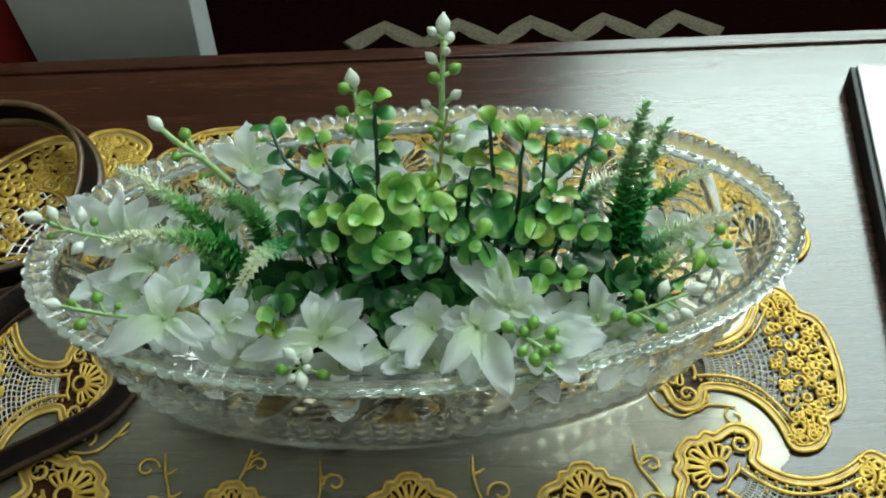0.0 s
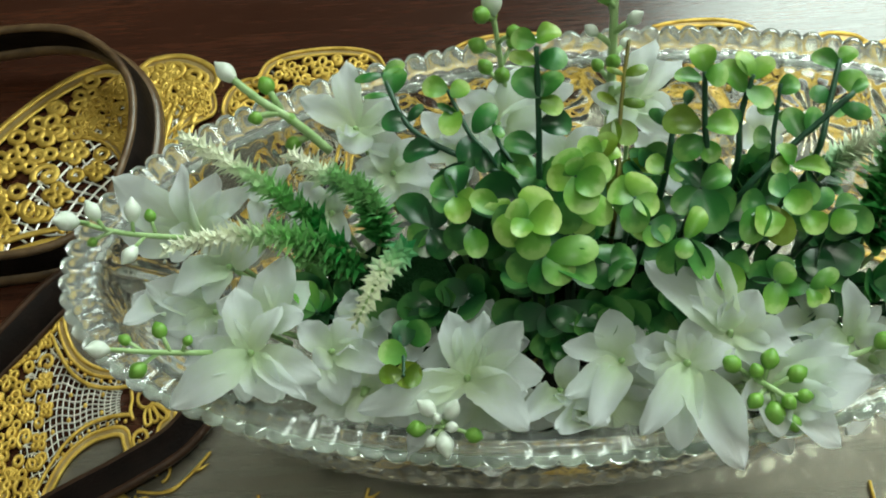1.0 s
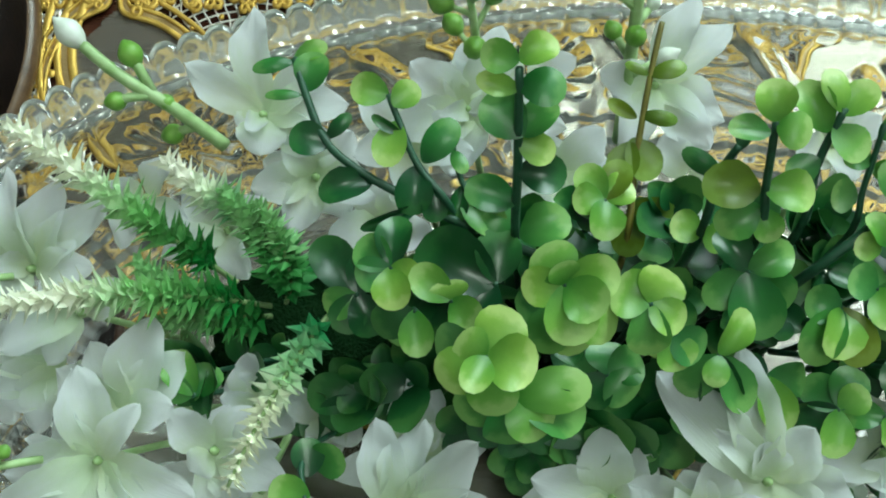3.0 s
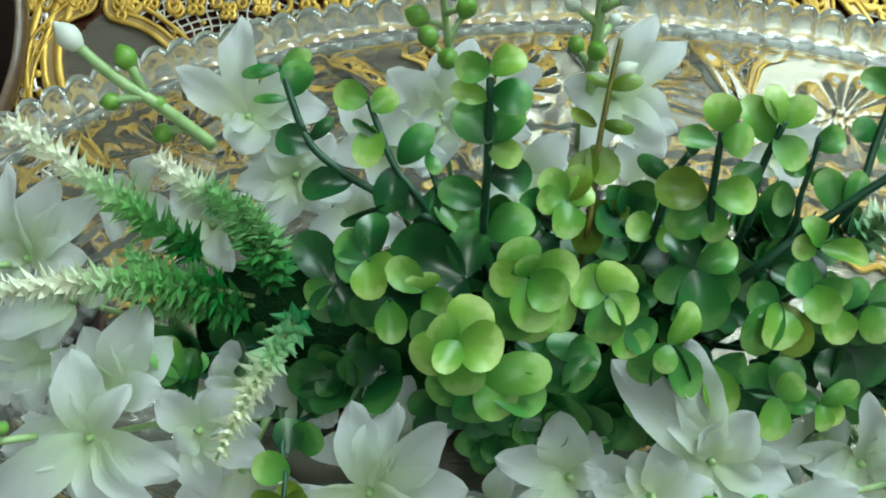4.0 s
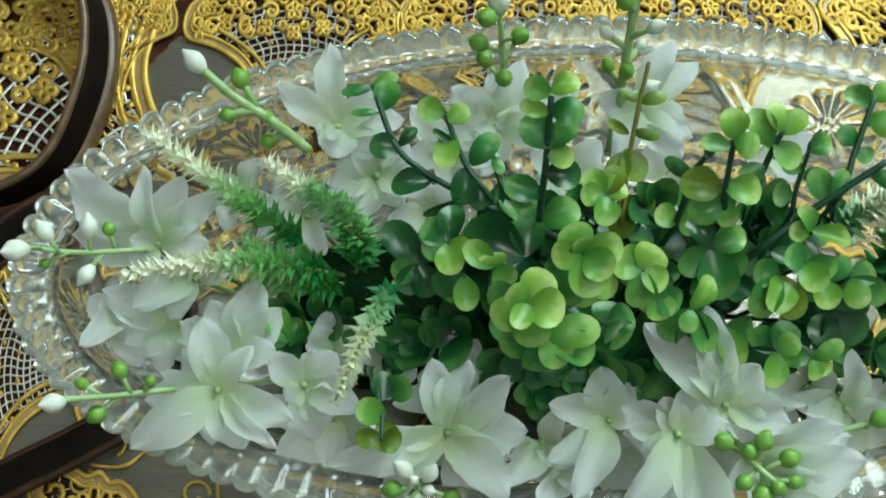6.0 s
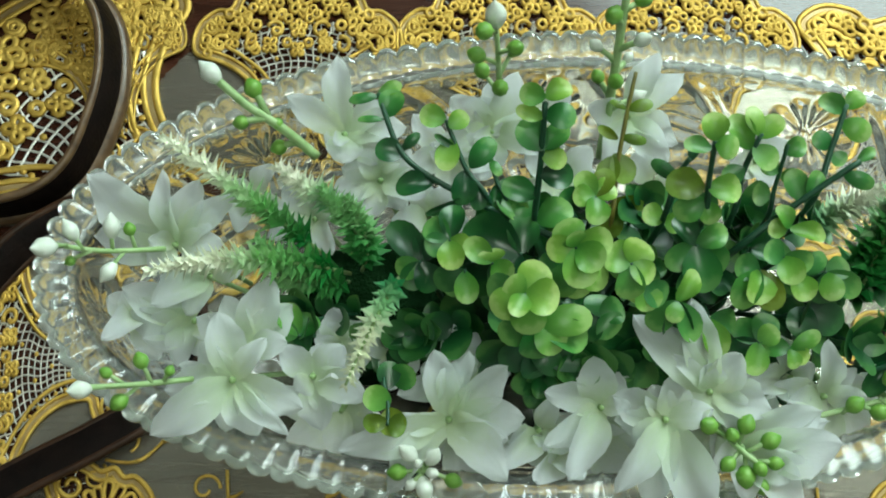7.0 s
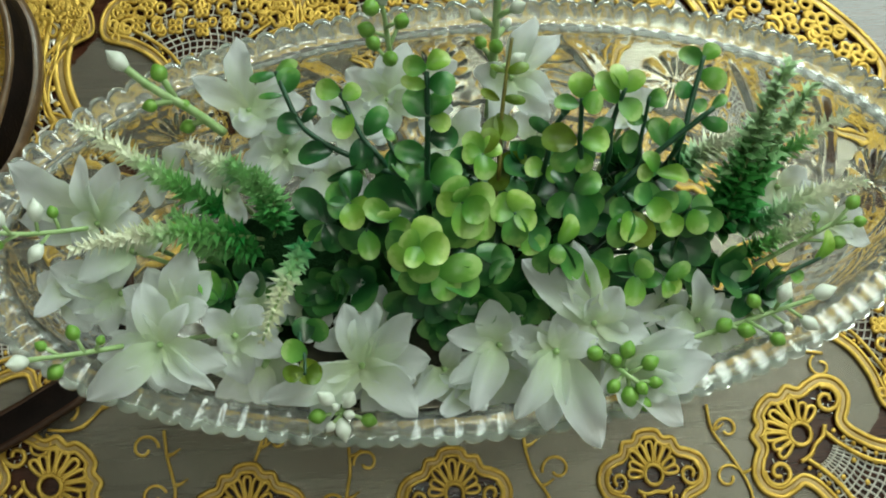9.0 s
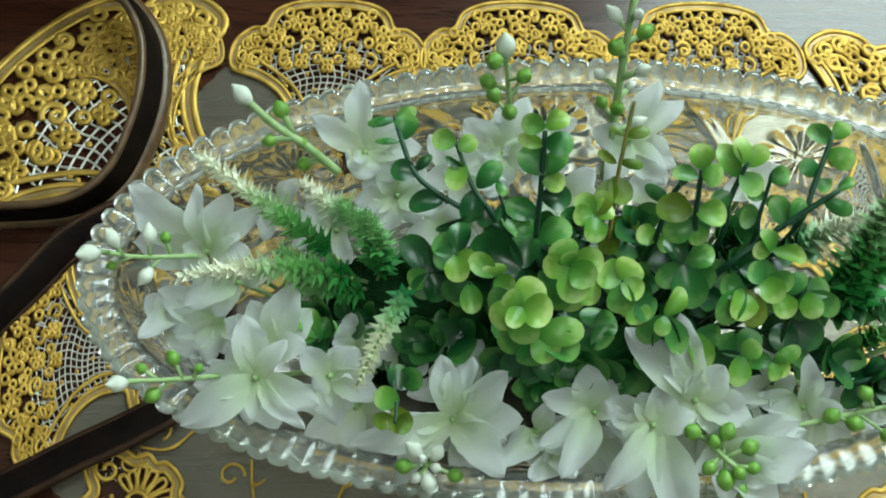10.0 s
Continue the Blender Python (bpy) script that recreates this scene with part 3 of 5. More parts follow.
for i in range(len(xs) - 1):
    for j in range(len(ys) - 1):
        cx, cy = xs[i] + step / 2, ys[j] + step / 2
        if not inside(outer, cx, cy):
            continue
        if any(b[0] < cx < b[1] and b[2] < cy < b[3] and inside(h, cx, cy) for h, b in zip(holes, bounds)):
            continue
        ff.append((field_vertex(i, j), field_vertex(i + 1, j), field_vertex(i + 1, j + 1), field_vertex(i, j + 1)))
mesh_ob("organza_field", fv, ff, M_ORGANZA, mat, "sheer silver-grey organza")


def vine(pts, curls):
    """A gold embroidered tendril with curls (x, y, radius, start, hand) and leaves at its bends."""
    v, f = [], []
    path = smooth_path([(x, y, 0.0) for x, y in pts], 6)
    tube(v, f, path, 0.00075, 6, flat=0.7)
    for x, y, r, st, hd in curls:
        tube(v, f, spiral_path(x, y, 0, r, 0.95, st, hd, 20, 0.3), 0.0007, 6, flat=0.7)
    for q in (path[len(path) // 4], path[(3 * len(path)) // 5]):
        tube(v, f, [q, q + (0.003, 0.0008, 0), q + (0.006, 0.0028, 0)], 0.0011, 5, flat=0.6, taper=0.3)
    o = mesh_ob("vine", v, f, M_GOLD, mat)
    o.location.z = MAT_Z + 0.0008


vine([(0.1052, -0.0781), (0.106, -0.090), (0.113, -0.103), (0.1194, -0.1193), (0.118, -0.14)], [(0.113, -0.090, 0.006, 3.3, -1), (0.110, -0.112, 0.006, 0.6, 1)])
vine([(0.0188, -0.0806), (0.0185, -0.0906), (0.021, -0.103), (0.0271, -0.115), (0.028, -0.13)], [(0.032, -0.102, 0.007, 3.3, -1), (0.020, -0.122, 0.006, 0.4, 1)])
vine([(-0.1443, -0.0704), (-0.143, -0.082), (-0.1405, -0.092), (-0.1395, -0.1004), (-0.142, -0.12)], [(-0.153, -0.078, 0.0065, 0.0, 1), (-0.149, -0.1, 0.006, 0.3, 1)])
vine([(-0.166, -0.050), (-0.176, -0.062), (-0.1847, -0.067), (-0.196, -0.066)], [(-0.188, -0.057, 0.006, -1.2, 1), (-0.200, -0.073, 0.006, 1.0, -1)])
vine([(0.118, -0.045), (0.124, -0.056), (0.135, -0.062), (0.150, -0.056), (0.165, -0.058)], [(0.1245, -0.043, 0.005, -2.6, -1), (0.163, -0.064, 0.0058, 2.0, 1), (0.147, -0.050, 0.005, -1.6, 1)])
vine([(-0.062, -0.078), (-0.0615, -0.095), (-0.064, -0.110), (-0.060, -0.125)], [(-0.054, -0.092, 0.006, 3.3, -1), (-0.071, -0.11, 0.006, 0.0, 1)])
vine([(-0.098, -0.070), (-0.101, -0.080), (-0.104, -0.0875)], [(-0.094, -0.0795, 0.005, 3.3, -1)])
vine([(-0.075, 0.055), (-0.0745, 0.085), (-0.073, 0.11)], [(-0.066, 0.09, 0.007, 3.3, -1), (-0.082, 0.1, 0.006, 0, 1)])
vine([(0.025, 0.05), (0.0255, 0.085), (0.0245, 0.11)], [(0.033, 0.085, 0.007, 3.3, -1), (0.017, 0.098, 0.006, 0, 1)])
vine([(-0.03, -0.02), (0.0, 0.0), (0.03, -0.005), (0.06, 0.01)], [(0.0, 0.012, 0.008, -1, 1), (0.045, -0.012, 0.008, 1.4, 1)])
vine([(-0.12, 0.0), (-0.09, 0.015), (-0.06, 0.005), (-0.04, 0.02)], [(-0.09, 0.028, 0.009, -1.5, 1), (-0.065, -0.012, 0.009, 1.5, 1)])
for x in (-0.062, 0.03, 0.09):
    vine([(x, -0.05), (x + 0.008, -0.035), (x, -0.02)], [(x + 0.012, -0.03, 0.007, 2.6, -1), (x - 0.009, -0.028, 0.007, 0.4, 1)])


# ---- crystal bowl ----
BOWL = (-0.004, -0.0104)
BOWL_A, BOWL_B, RIM_MID, RIM_END = 0.1965, 0.0930, 0.1042, 0.1017
FLUTES = 116


def rim_z(a):
    return RIM_MID + (RIM_END - RIM_MID) * abs(math.cos(a)) ** 3.7 - 0.0015 * math.cos(a)


def outline(a, inward=0.0):
    """The rim's oval, moved inwards by so many metres."""
    nx, ny = math.cos(a) / BOWL_A, math.sin(a) / BOWL_B
    nl = math.hypot(nx, ny)
    return math.cos(a) * BOWL_A - nx / nl * inward, math.sin(a) * BOWL_B - ny / nl * inward


def wall_inward(s):
    """How far the outer wall stands inside the rim, 0 at the foot to 1 under the ribbed band."""
    return 0.0105 + 0.0185 * (1 - s) ** 1.7


def cut_depth(u, s, total):
    """Relief of the cut pattern at arc length u, height s: stars, ovals, bars and fine diamonds, in metres."""
    period = total / 8
    x = (u + period * 0.43) % period - period / 2
    y = (s - 0.72) * 0.085
    d = 0.0
    if s < 0.62:
        cx, cy = (x * 95) % 1.0 - 0.5, (s * 7.5) % 1.0 - 0.5
        d -= 0.0036 * min(1, (0.62 - s) * 9) * (abs(cx) + abs(cy))
    r = math.hypot(x, y)
    if r < 0.021:
        ray = abs(math.cos(6 * math.atan2(y, x)))
        d -= 0.0034 * ray ** 2 * min(1, r / 0.004) * min(1, (0.021 - r) / 0.005)
        if r < 0.0035:
            d -= 0.0012
    else:
        bx = abs(x) - period * 0.33
        bar = abs(bx * 0.8 - (y) * 0.62 * (1 if x > 0 else -1))
        if bar < 0.005:
            d -= 0.0036 * (1 - bar / 0.005)
        else:
            ox = abs(abs(x) - period * 0.5)
            oval = math.hypot(ox / 0.010, (y - 0.012) / 0.006)
            if oval < 1.25:
                d -= 0.0024 * max(0, 1 - abs(oval - 0.9) / 0.35)
            else:
                leaf = math.hypot(ox / 0.022, (y + 0.008) / 0.011)
                if leaf < 1:
                    d -= 0.0030 * abs(math.sin((y + 0.008) * 420 + ox * 130)) * (1 - leaf * 0.5)
                else:
                    d -= 0.0005 * (0.5 + 0.5 * noise.noise((x * 90, y * 90, 4.0)))
    return d


def crystal_bowl():
    bowl = thing("crystal_bowl", (BOWL[0], BOWL[1], 0.0), "boat-shaped cut crystal bowl with a ribbed rim on the lace mat", "bowl")
    bowl.rotation_euler.z = radians(2.4)
    cols = 1280
    ang = [2 * math.pi * j / cols for j in range(cols)]
    pts = [outline(a) for a in ang]
    arc = [0.0]
    for j in range(1, cols):
        arc.append(arc[-1] + math.dist(pts[j], pts[j - 1]))
    total = arc[-1] + math.dist(pts[0], pts[-1])
    rows, rim_rows = [], []
    base_z = 0.0028
    rib = [1 - abs(2 * ((FLUTES * u / total) % 1.0) - 1) ** 2.6 for u in arc]
    # underside of the foot, outer wall, ribbed flared band, inner wall, inner floor
    for k in (0.02, 0.3, 0.55):
        rows.append([(math.cos(a) * BOWL_A * k, math.sin(a) * BOWL_B * k, base_z + 0.0035 * (1 - k)) for a in ang])
    n_wall = 52
    for i in range(n_wall + 1):
        s = i / n_wall
        ring = []
        for j, a in enumerate(ang):
            top = rim_z(a) - 0.0090
            fade = min(1, s * 8) * min(1, (1 - s) * 10)
            x, y = outline(a, wall_inward(s) - cut_depth(arc[j], s, total) * fade)
            ring.append((x, y, base_z + (top - base_z) * s ** 1.1))
        rows.append(ring)
    first = len(rows)
    for d, dz, r in ((0.0095, -0.0105, 0.2), (0.0046, -0.0082, 1), (0.0016, -0.0058, 1), (0.0004, -0.0030, 1), (0.0003, -0.0010, 1), (0.0013, 0.0, 1), (0.0030, -0.0003, 1),
                     (0.0060, -0.0012, 1), (0.0090, -0.0020, 1), (0.0118, -0.0029, 1), (0.0134, -0.0040, 0.9), (0.0144, -0.0068, 0.5)):
        rows.append([(*outline(a, d + 0.0021 * r * (1 - rib[j])), rim_z(a) + dz - 0.0015 * r * (1 - rib[j])) for j, a in enumerate(ang)])
    last = len(rows)
    n_in = 22
    for i in range(n_in + 1):
        s = 1 - i / n_in
        rows.append([(*outline(a, wall_inward(s) + 0.0046), base_z + 0.0062 + (rim_z(a) - 0.0085 - base_z - 0.0062) * s ** 1.1) for a in ang])
    for k in (0.5, 0.25, 0.02):
        rows.append([(math.cos(a) * BOWL_A * k, math.sin(a) * BOWL_B * k, base_z + 0.0062) for a in ang])
    pts = [p for r in rows for p in r]
    _, faces = grid_mesh("b", pts, len(rows), cols, M_CRYSTAL)
    n = len(rows)
    faces.append(tuple(reversed(range(cols))))
    faces.append(tuple((n - 1) * cols + j for j in range(cols)))
    body = mesh_ob("glass_body", pts, faces, M_CRYSTAL, bowl, "clear cut crystal with stars and ribs")
    body.data.materials.append(M_RIM)
    body.data.materials.append(M_CUT)
    index = np.zeros(len(body.data.polygons), dtype=np.int32)
    index[first * cols:(last - 1) * cols] = 1
    # the lower outer wall takes the whitened crystal to look brighter
    index[3 * cols:(3 + int(n_wall * 0.60)) * cols] = 2
    body.data.polygons.foreach_set("material_index", index)
    body.visible_shadow = False
    return bowl


crystal_bowl()

# ---- plants ----
rng = random.Random(7)


def leaf_mesh(name, length, width, cup, curl, mat, rows=8, cols=5, point=0.0, fold=0.0, ruffle=False):
    """A blade along +y, face up: round for point 0, lance-shaped towards 1."""
    v, f = [], []
    for i in range(rows + 1):
        t = (1 - math.cos(math.pi * i / rows)) / 2
        w = math.sin(math.pi * t ** (0.85 + 0.12 * point)) ** (0.5 + 0.38 * point)
        w = max(w * (1 - 0.30 * point * t ** 4), 0.015 if t > 0.5 else 0.09)
        for j in range(cols):
            s = (j / (cols - 1) - 0.5) * 2
            z = cup * (s * s * w) * width + curl * length * t * t + fold * abs(s) * width * w + (0.07 * width * math.sin(11 * t + 2.5 * s) * abs(s) * t + 0.03 * width * math.cos(8 * s) * t) * (1 if ruffle else 0)
            v.append((s * w * width / 2, length * t, z))
    for i in range(rows):
        for j in range(cols - 1):
            a = i * cols + j
            f.append((a, a + 1, a + cols + 1, a + cols))
    o = mesh_ob(name, v, f, mat)
    me = o.data
    bpy.data.objects.remove(o)
    return me


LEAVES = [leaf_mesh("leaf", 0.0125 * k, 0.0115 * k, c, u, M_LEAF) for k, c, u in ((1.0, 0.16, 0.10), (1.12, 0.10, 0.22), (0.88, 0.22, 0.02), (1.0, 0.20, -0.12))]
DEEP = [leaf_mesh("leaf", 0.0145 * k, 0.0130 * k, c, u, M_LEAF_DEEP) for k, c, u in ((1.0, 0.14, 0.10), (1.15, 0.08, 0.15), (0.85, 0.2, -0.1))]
PETALS = [leaf_mesh("petal", 0.0258, 0.0162 * k, c, u, M_PETAL, rows=10, cols=9, point=p, fold=fo, ruffle=True)
          for k, c, u, p, fo in ((1.0, 0.10, -0.10, 0.18, 0.06), (1.1, 0.16, 0.16, 0.10, 0.03), (0.88, 0.06, -0.26, 0.30, 0.10), (1.05, 0.24, 0.06, 0.12, 0.0), (0.95, -0.10, -0.18, 0.15, 0.05), (0.9, 0.2, 0.42, 0.2, 0.02), (1.0, 0.12, -0.45, 0.22, 0.04))]


def frame_to(d, up=(0, 0, 1)):
    """A turn whose z axis lies along d."""
    return Vector(d).to_track_quat("Z", "Y").to_matrix().to_4x4()


def bend(a, b, sag=0.2, k=9):
    """A gently bowed stem from a to b that leaves a upwards."""
    a, b = np.array(a, float), np.array(b, float)
    m = (a + b) / 2 + np.array((0, 0, np.linalg.norm(b - a) * sag))
    return [(1 - t) ** 2 * a + 2 * t * (1 - t) * m + t * t * b for t in np.linspace(0, 1, k)]


def along(path, t):
    x = t * (len(path) - 1)
    i = min(int(x), len(path) - 2)
    d = path[i + 1] - path[i]
    return path[i] + (x - i) * d, d / np.linalg.norm(d)


def stem_part(owner, origin, path, r, mat, name="stem", taper=0.6):
    v, f = [], []
    tube(v, f, [p - np.array(origin) for p in path], r, 6, taper=taper)
    return mesh_ob(name, v, f, mat, owner)


def put_leaf(owner, origin, at, away, up, me, size=1.0):
    y = Vector(away).normalized()
    z = Vector(up)
    x = y.cross(z).normalized()
    z = x.cross(y)
    m = Matrix(((x.x, y.x, z.x, 0), (x.y, y.y, z.y, 0), (x.z, y.z, z.z, 0), (0, 0, 0, 1)))
    return shared(me.name.split(".")[0], me, owner, Matrix.Translation(Vector(at) - Vector(origin)) @ m @ Matrix.Scale(size, 4))


def sprig(base, tip, first=0.35, whorls=4, per=2, leaves=LEAVES, size=1.0, r=0.0011, stem=M_STEM, sag=0.12, crown=4, lift=0.35, label="artificial eucalyptus sprig with round green leaves"):
    """A sprig with round leaves in whorls along it and a rosette at its tip."""
    g = thing("eucalyptus_sprig", base, label, "artificial plant", "green sprigs in the bowl")
    bushy = per > 2
    if bushy:
        tip = (tip[0] + rng.uniform(-0.005, 0.005), tip[1] + rng.uniform(-0.006, 0.003), tip[2] + rng.uniform(-0.004, 0.003))
        base = (base[0] * 0.9, base[1] * 0.8, base[2])
        crown, per = rng.choice((3, 4, 4, 5)), rng.choice((2, 3, 3))
        g.location = base
    path = bend(base, tip, sag)
    stem_part(g, base, path, r, stem)
    turn = rng.random() * 3
    for w in range(whorls):
        t = first + (1 - first) * w / max(whorls - 1, 1)
        at, d = along(path, min(t, 0.999))
        d = Vector(d)
        side = d.orthogonal().normalized()
        top = w == whorls - 1
        count = crown if top else per
        for k in range(count):
            a = turn + k * 2 * math.pi / count + rng.uniform(-0.25, 0.25)
            out = (Matrix.Rotation(a, 3, d) @ side).normalized()
            tilt = lift + rng.uniform(-0.45, 0.40) + (0.25 if top else 0)
            away = out + d * tilt
            up = d - out * tilt
            put_leaf(g, base, at + np.array(out) * r * 0.8, away, up, rng.choice(leaves), size * (rng.uniform(0.62, 0.90) if bushy else rng.uniform(0.78, 1.08)) * (0.55 if top and not bushy else 1.0))
        turn += math.pi / 2 if per == 2 else 0.9
        if top and bushy and rng.random() < 0.6:
            # a smaller second layer in the rosette
            for k in range(rng.choice((2, 2, 3))):
                a = turn + k * 2.2 + rng.uniform(-0.3, 0.3)
                out = (Matrix.Rotation(a, 3, d) @ side).normalized()
                tilt = 0.75 + rng.uniform(-0.2, 0.3)
                put_leaf(g, base, at + np.array(d) * 0.0016 + np.array(out) * r * 0.5, out + d * tilt, d - out * tilt, rng.choice(leaves), size * rng.uniform(0.46, 0.64))
    return g


def flower(at, facing, petals=6, size=1.0, spread=0.42, turn=0.0, label="white silk flower with pointed petals", uneven=0.24):
    """A silk lily: petals round a small greenish throat."""
    g = thing("silk_flower", at, label, "artificial flower", "white flowers in the bowl")
    d = Vector(facing).normalized()
    side = Vector((1, 0, 0)) - d * d.x
    side.normalize()
    for k in range(petals):
        inner = k % 2
        a = turn + k * 2 * math.pi / petals + rng.uniform(-0.5, 0.5) * uneven
        out = (Matrix.Rotation(a, 3, d) @ side).normalized()
        tilt = spread + (0.18 if inner else 0) + rng.uniform(-1, 1) * uneven
        put_leaf(g, at, Vector(at) + out * 0.0014 - d * (0.0012 * (1 - inner)), out + d * tilt, d - out * tilt, rng.choice(PETALS), size * rng.uniform(0.9, 1.1))
    for k in range(rng.choice((1, 2, 3))):
        out = (Matrix.Rotation(rng.uniform(0, 6.28), 3, d) @ side).normalized()
        tilt = 0.9 + rng.uniform(-0.2, 0.4)
        put_leaf(g, at, Vector(at) + out * 0.001 + d * 0.001, out + d * tilt, d - out * tilt, rng.choice(PETALS), size * rng.uniform(0.5, 0.72))
    bm = bmesh.new()
    bmesh.ops.create_cone(bm, cap_ends=True, segments=10, radius1=0.0022 * size, radius2=0.0010 * size, depth=0.005 * size, matrix=frame_to(d) @ Matrix.Translation((0, 0, 0.001)))
    part("throat", bm, M_STEM_PALE, g, "pale green throat")
    low = Vector(at) - d * 0.02
    stem_part(g, at, bend(low, Vector(at) - d * 0.001, 0.02, 4), 0.0012, M_STEM_PALE, "flower_stalk", 1.0)
    return g


def bud_mesh(name, length, r, mat, tipped=0.35):
    v, f = [], []
    rings, sides = 7, 9
    for i in range(rings + 1):
        t = i / rings
        w = math.sin(math.pi * (0.06 + 0.90 * t)) ** (0.75 if t < 0.6 else 0.75 + tipped)
        for j in range(sides):
            a = 2 * math.pi * j / sides
            v.append((r * w * math.cos(a), r * w * math.sin(a), length * t))
    for i in range(rings):
        for j in range(sides):
            k = (j + 1) % sides
            f.append((i * sides + j, i * sides + k, (i + 1) * sides + k, (i + 1) * sides + j))
    f.append(tuple(reversed(range(sides))))
    f.append(tuple(rings * sides + j for j in range(sides)))
    o = mesh_ob(name, v, f, mat)
    me = o.data
    bpy.data.objects.remove(o)
    return me


BERRY = bud_mesh("berry", 0.0062, 0.0027, M_BERRY, 0.1)
BUD = bud_mesh("bud", 0.0085, 0.0028, M_BUD, 0.6)
SMALL_BUD = bud_mesh("bud", 0.0055, 0.0021, M_BUD, 0.3)


def berry_spray(base, tip, sides=6, reach=0.010, white=0.35, end="bud", r=0.0011, stem=M_STEM_PALE, sag=0.08, start=0.35, size=1.0, label="artificial berry spray with green berries and white buds"):
    g = thing("berry_spray", base, label, "artificial plant", "berry sprays in the bowl")
    path = bend(base, tip, sag)
    stem_part(g, base, path, r, stem)
    turn = rng.random() * 6
    for k in range(sides):
        t = start + (0.97 - start) * k / max(sides - 1, 1)
        at, d = along(path, t)
        d = Vector(d)
        turn += 2.4
        out = (Matrix.Rotation(turn, 3, d) @ d.orthogonal().normalized() + d * 0.75).normalized()
        ln = reach * rng.uniform(0.7, 1.15) * (1.1 - 0.4 * t)
        q = Vector(at) + out * ln
        stalk = stem_part(g, base, [np.array(at), np.array(at) * 0.5 + np.array(q) * 0.5 + np.array((0, 0, 0.0004)), np.array(q)], r * 0.62, stem, "stalk", 0.9)
        me = (SMALL_BUD if rng.random() < 0.5 else BUD) if rng.random() < white else BERRY
        shared(me.name.split(".")[0], me, stalk, Matrix.Translation(q - Vector(base)) @ frame_to(out) @ Matrix.Scale(size * rng.uniform(0.72, 0.98), 4))
    at, d = along(path, 0.999)
    me = BUD if end == "bud" else BERRY
    shared(me.name.split(".")[0], me, g, Matrix.Translation(Vector(at) - Vector(base)) @ frame_to(d) @ Matrix.Scale(size * 1.1, 4))
    return g


# foam that holds the stems, coloured near-black for the shade between them
foam = thing("floral_foam", (0.0, 0.000, 0.0092), "dark green filler foam inside the bowl, near-black for shaded gaps", "floral foam")
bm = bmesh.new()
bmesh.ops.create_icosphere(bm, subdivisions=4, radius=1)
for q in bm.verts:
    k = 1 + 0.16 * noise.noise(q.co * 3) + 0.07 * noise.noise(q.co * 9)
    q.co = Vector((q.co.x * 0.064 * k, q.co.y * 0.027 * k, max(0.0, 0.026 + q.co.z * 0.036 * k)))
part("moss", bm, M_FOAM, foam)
# second clump, a dark filler for the shaded gap on the left
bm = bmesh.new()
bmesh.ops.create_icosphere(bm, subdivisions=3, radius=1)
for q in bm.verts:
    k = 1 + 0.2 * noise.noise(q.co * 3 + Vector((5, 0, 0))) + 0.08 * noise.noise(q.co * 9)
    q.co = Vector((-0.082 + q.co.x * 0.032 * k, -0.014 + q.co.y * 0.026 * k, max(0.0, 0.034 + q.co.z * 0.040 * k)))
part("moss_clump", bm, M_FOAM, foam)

def unit_blade(name, mat, shape, arch, cup, ruffle=0.0, rows=10, cols=7):
    """A blade one unit long along +y and one wide: 'petal' is widest past its middle and comes to a soft point, 'leaf' is round on a short neck."""
    v, f, widest = [], [], 0.0
    prof = []
    for i in range(rows + 1):
        t = (1 - math.cos(math.pi * i / rows)) / 2
        if shape == "petal":
            w = t ** 0.66 * (1 - t ** 2.2) ** 0.95 + 0.17 * (1 - t) ** 2
        else:
            w = math.sqrt(max(0.0, 1 - (2 * t ** 1.18 - 1.0) ** 2)) ** (1.35 if t < 0.5 else 0.95) + 0.10 * (1 - t) ** 3
        prof.append((t, w))
        widest = max(widest, w)
    for t, w in prof:
        w /= widest
        for j in range(cols):
            s = (j / (cols - 1) - 0.5) * 2
            z = arch * math.sin(math.pi * t) + cup * (s * s * w * w - 0.25) * math.sin(math.pi * t) + ruffle * math.sin(9 * t + 3 * s) * abs(s) * t - 0.02 * (1 - abs(s)) ** 4 * (1 - t)
            v.append((s * w / 2 * (1 + 0.7 * ruffle * math.sin(29 * t + 2 * s)), t + 0.3 * ruffle * abs(s) * math.sin(23 * t), z))
    for i in range(rows):
        for j in range(cols - 1):
            a = i * cols + j
            f.append((a, a + 1, a + cols + 1, a + cols))
    o = mesh_ob(name, v, f, mat)
    me = o.data
    bpy.data.objects.remove(o)
    return me


SILK = [unit_blade("petal", M_SILK, "petal", a, c, r, 16, 9) for a, c, r in ((0.10, 0.16, 0.05), (0.15, 0.24, 0.045), (0.06, 0.30, 0.06), (0.18, 0.14, 0.05), (0.12, 0.08, 0.06), (0.02, 0.26, 0.045))]
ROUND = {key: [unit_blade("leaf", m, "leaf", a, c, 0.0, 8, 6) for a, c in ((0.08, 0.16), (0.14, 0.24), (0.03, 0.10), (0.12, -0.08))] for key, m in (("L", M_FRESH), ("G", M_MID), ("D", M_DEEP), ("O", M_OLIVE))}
FACING = Vector((0.0, -0.30, 0.95))


def mm(p):
    return Vector(p) * 0.001


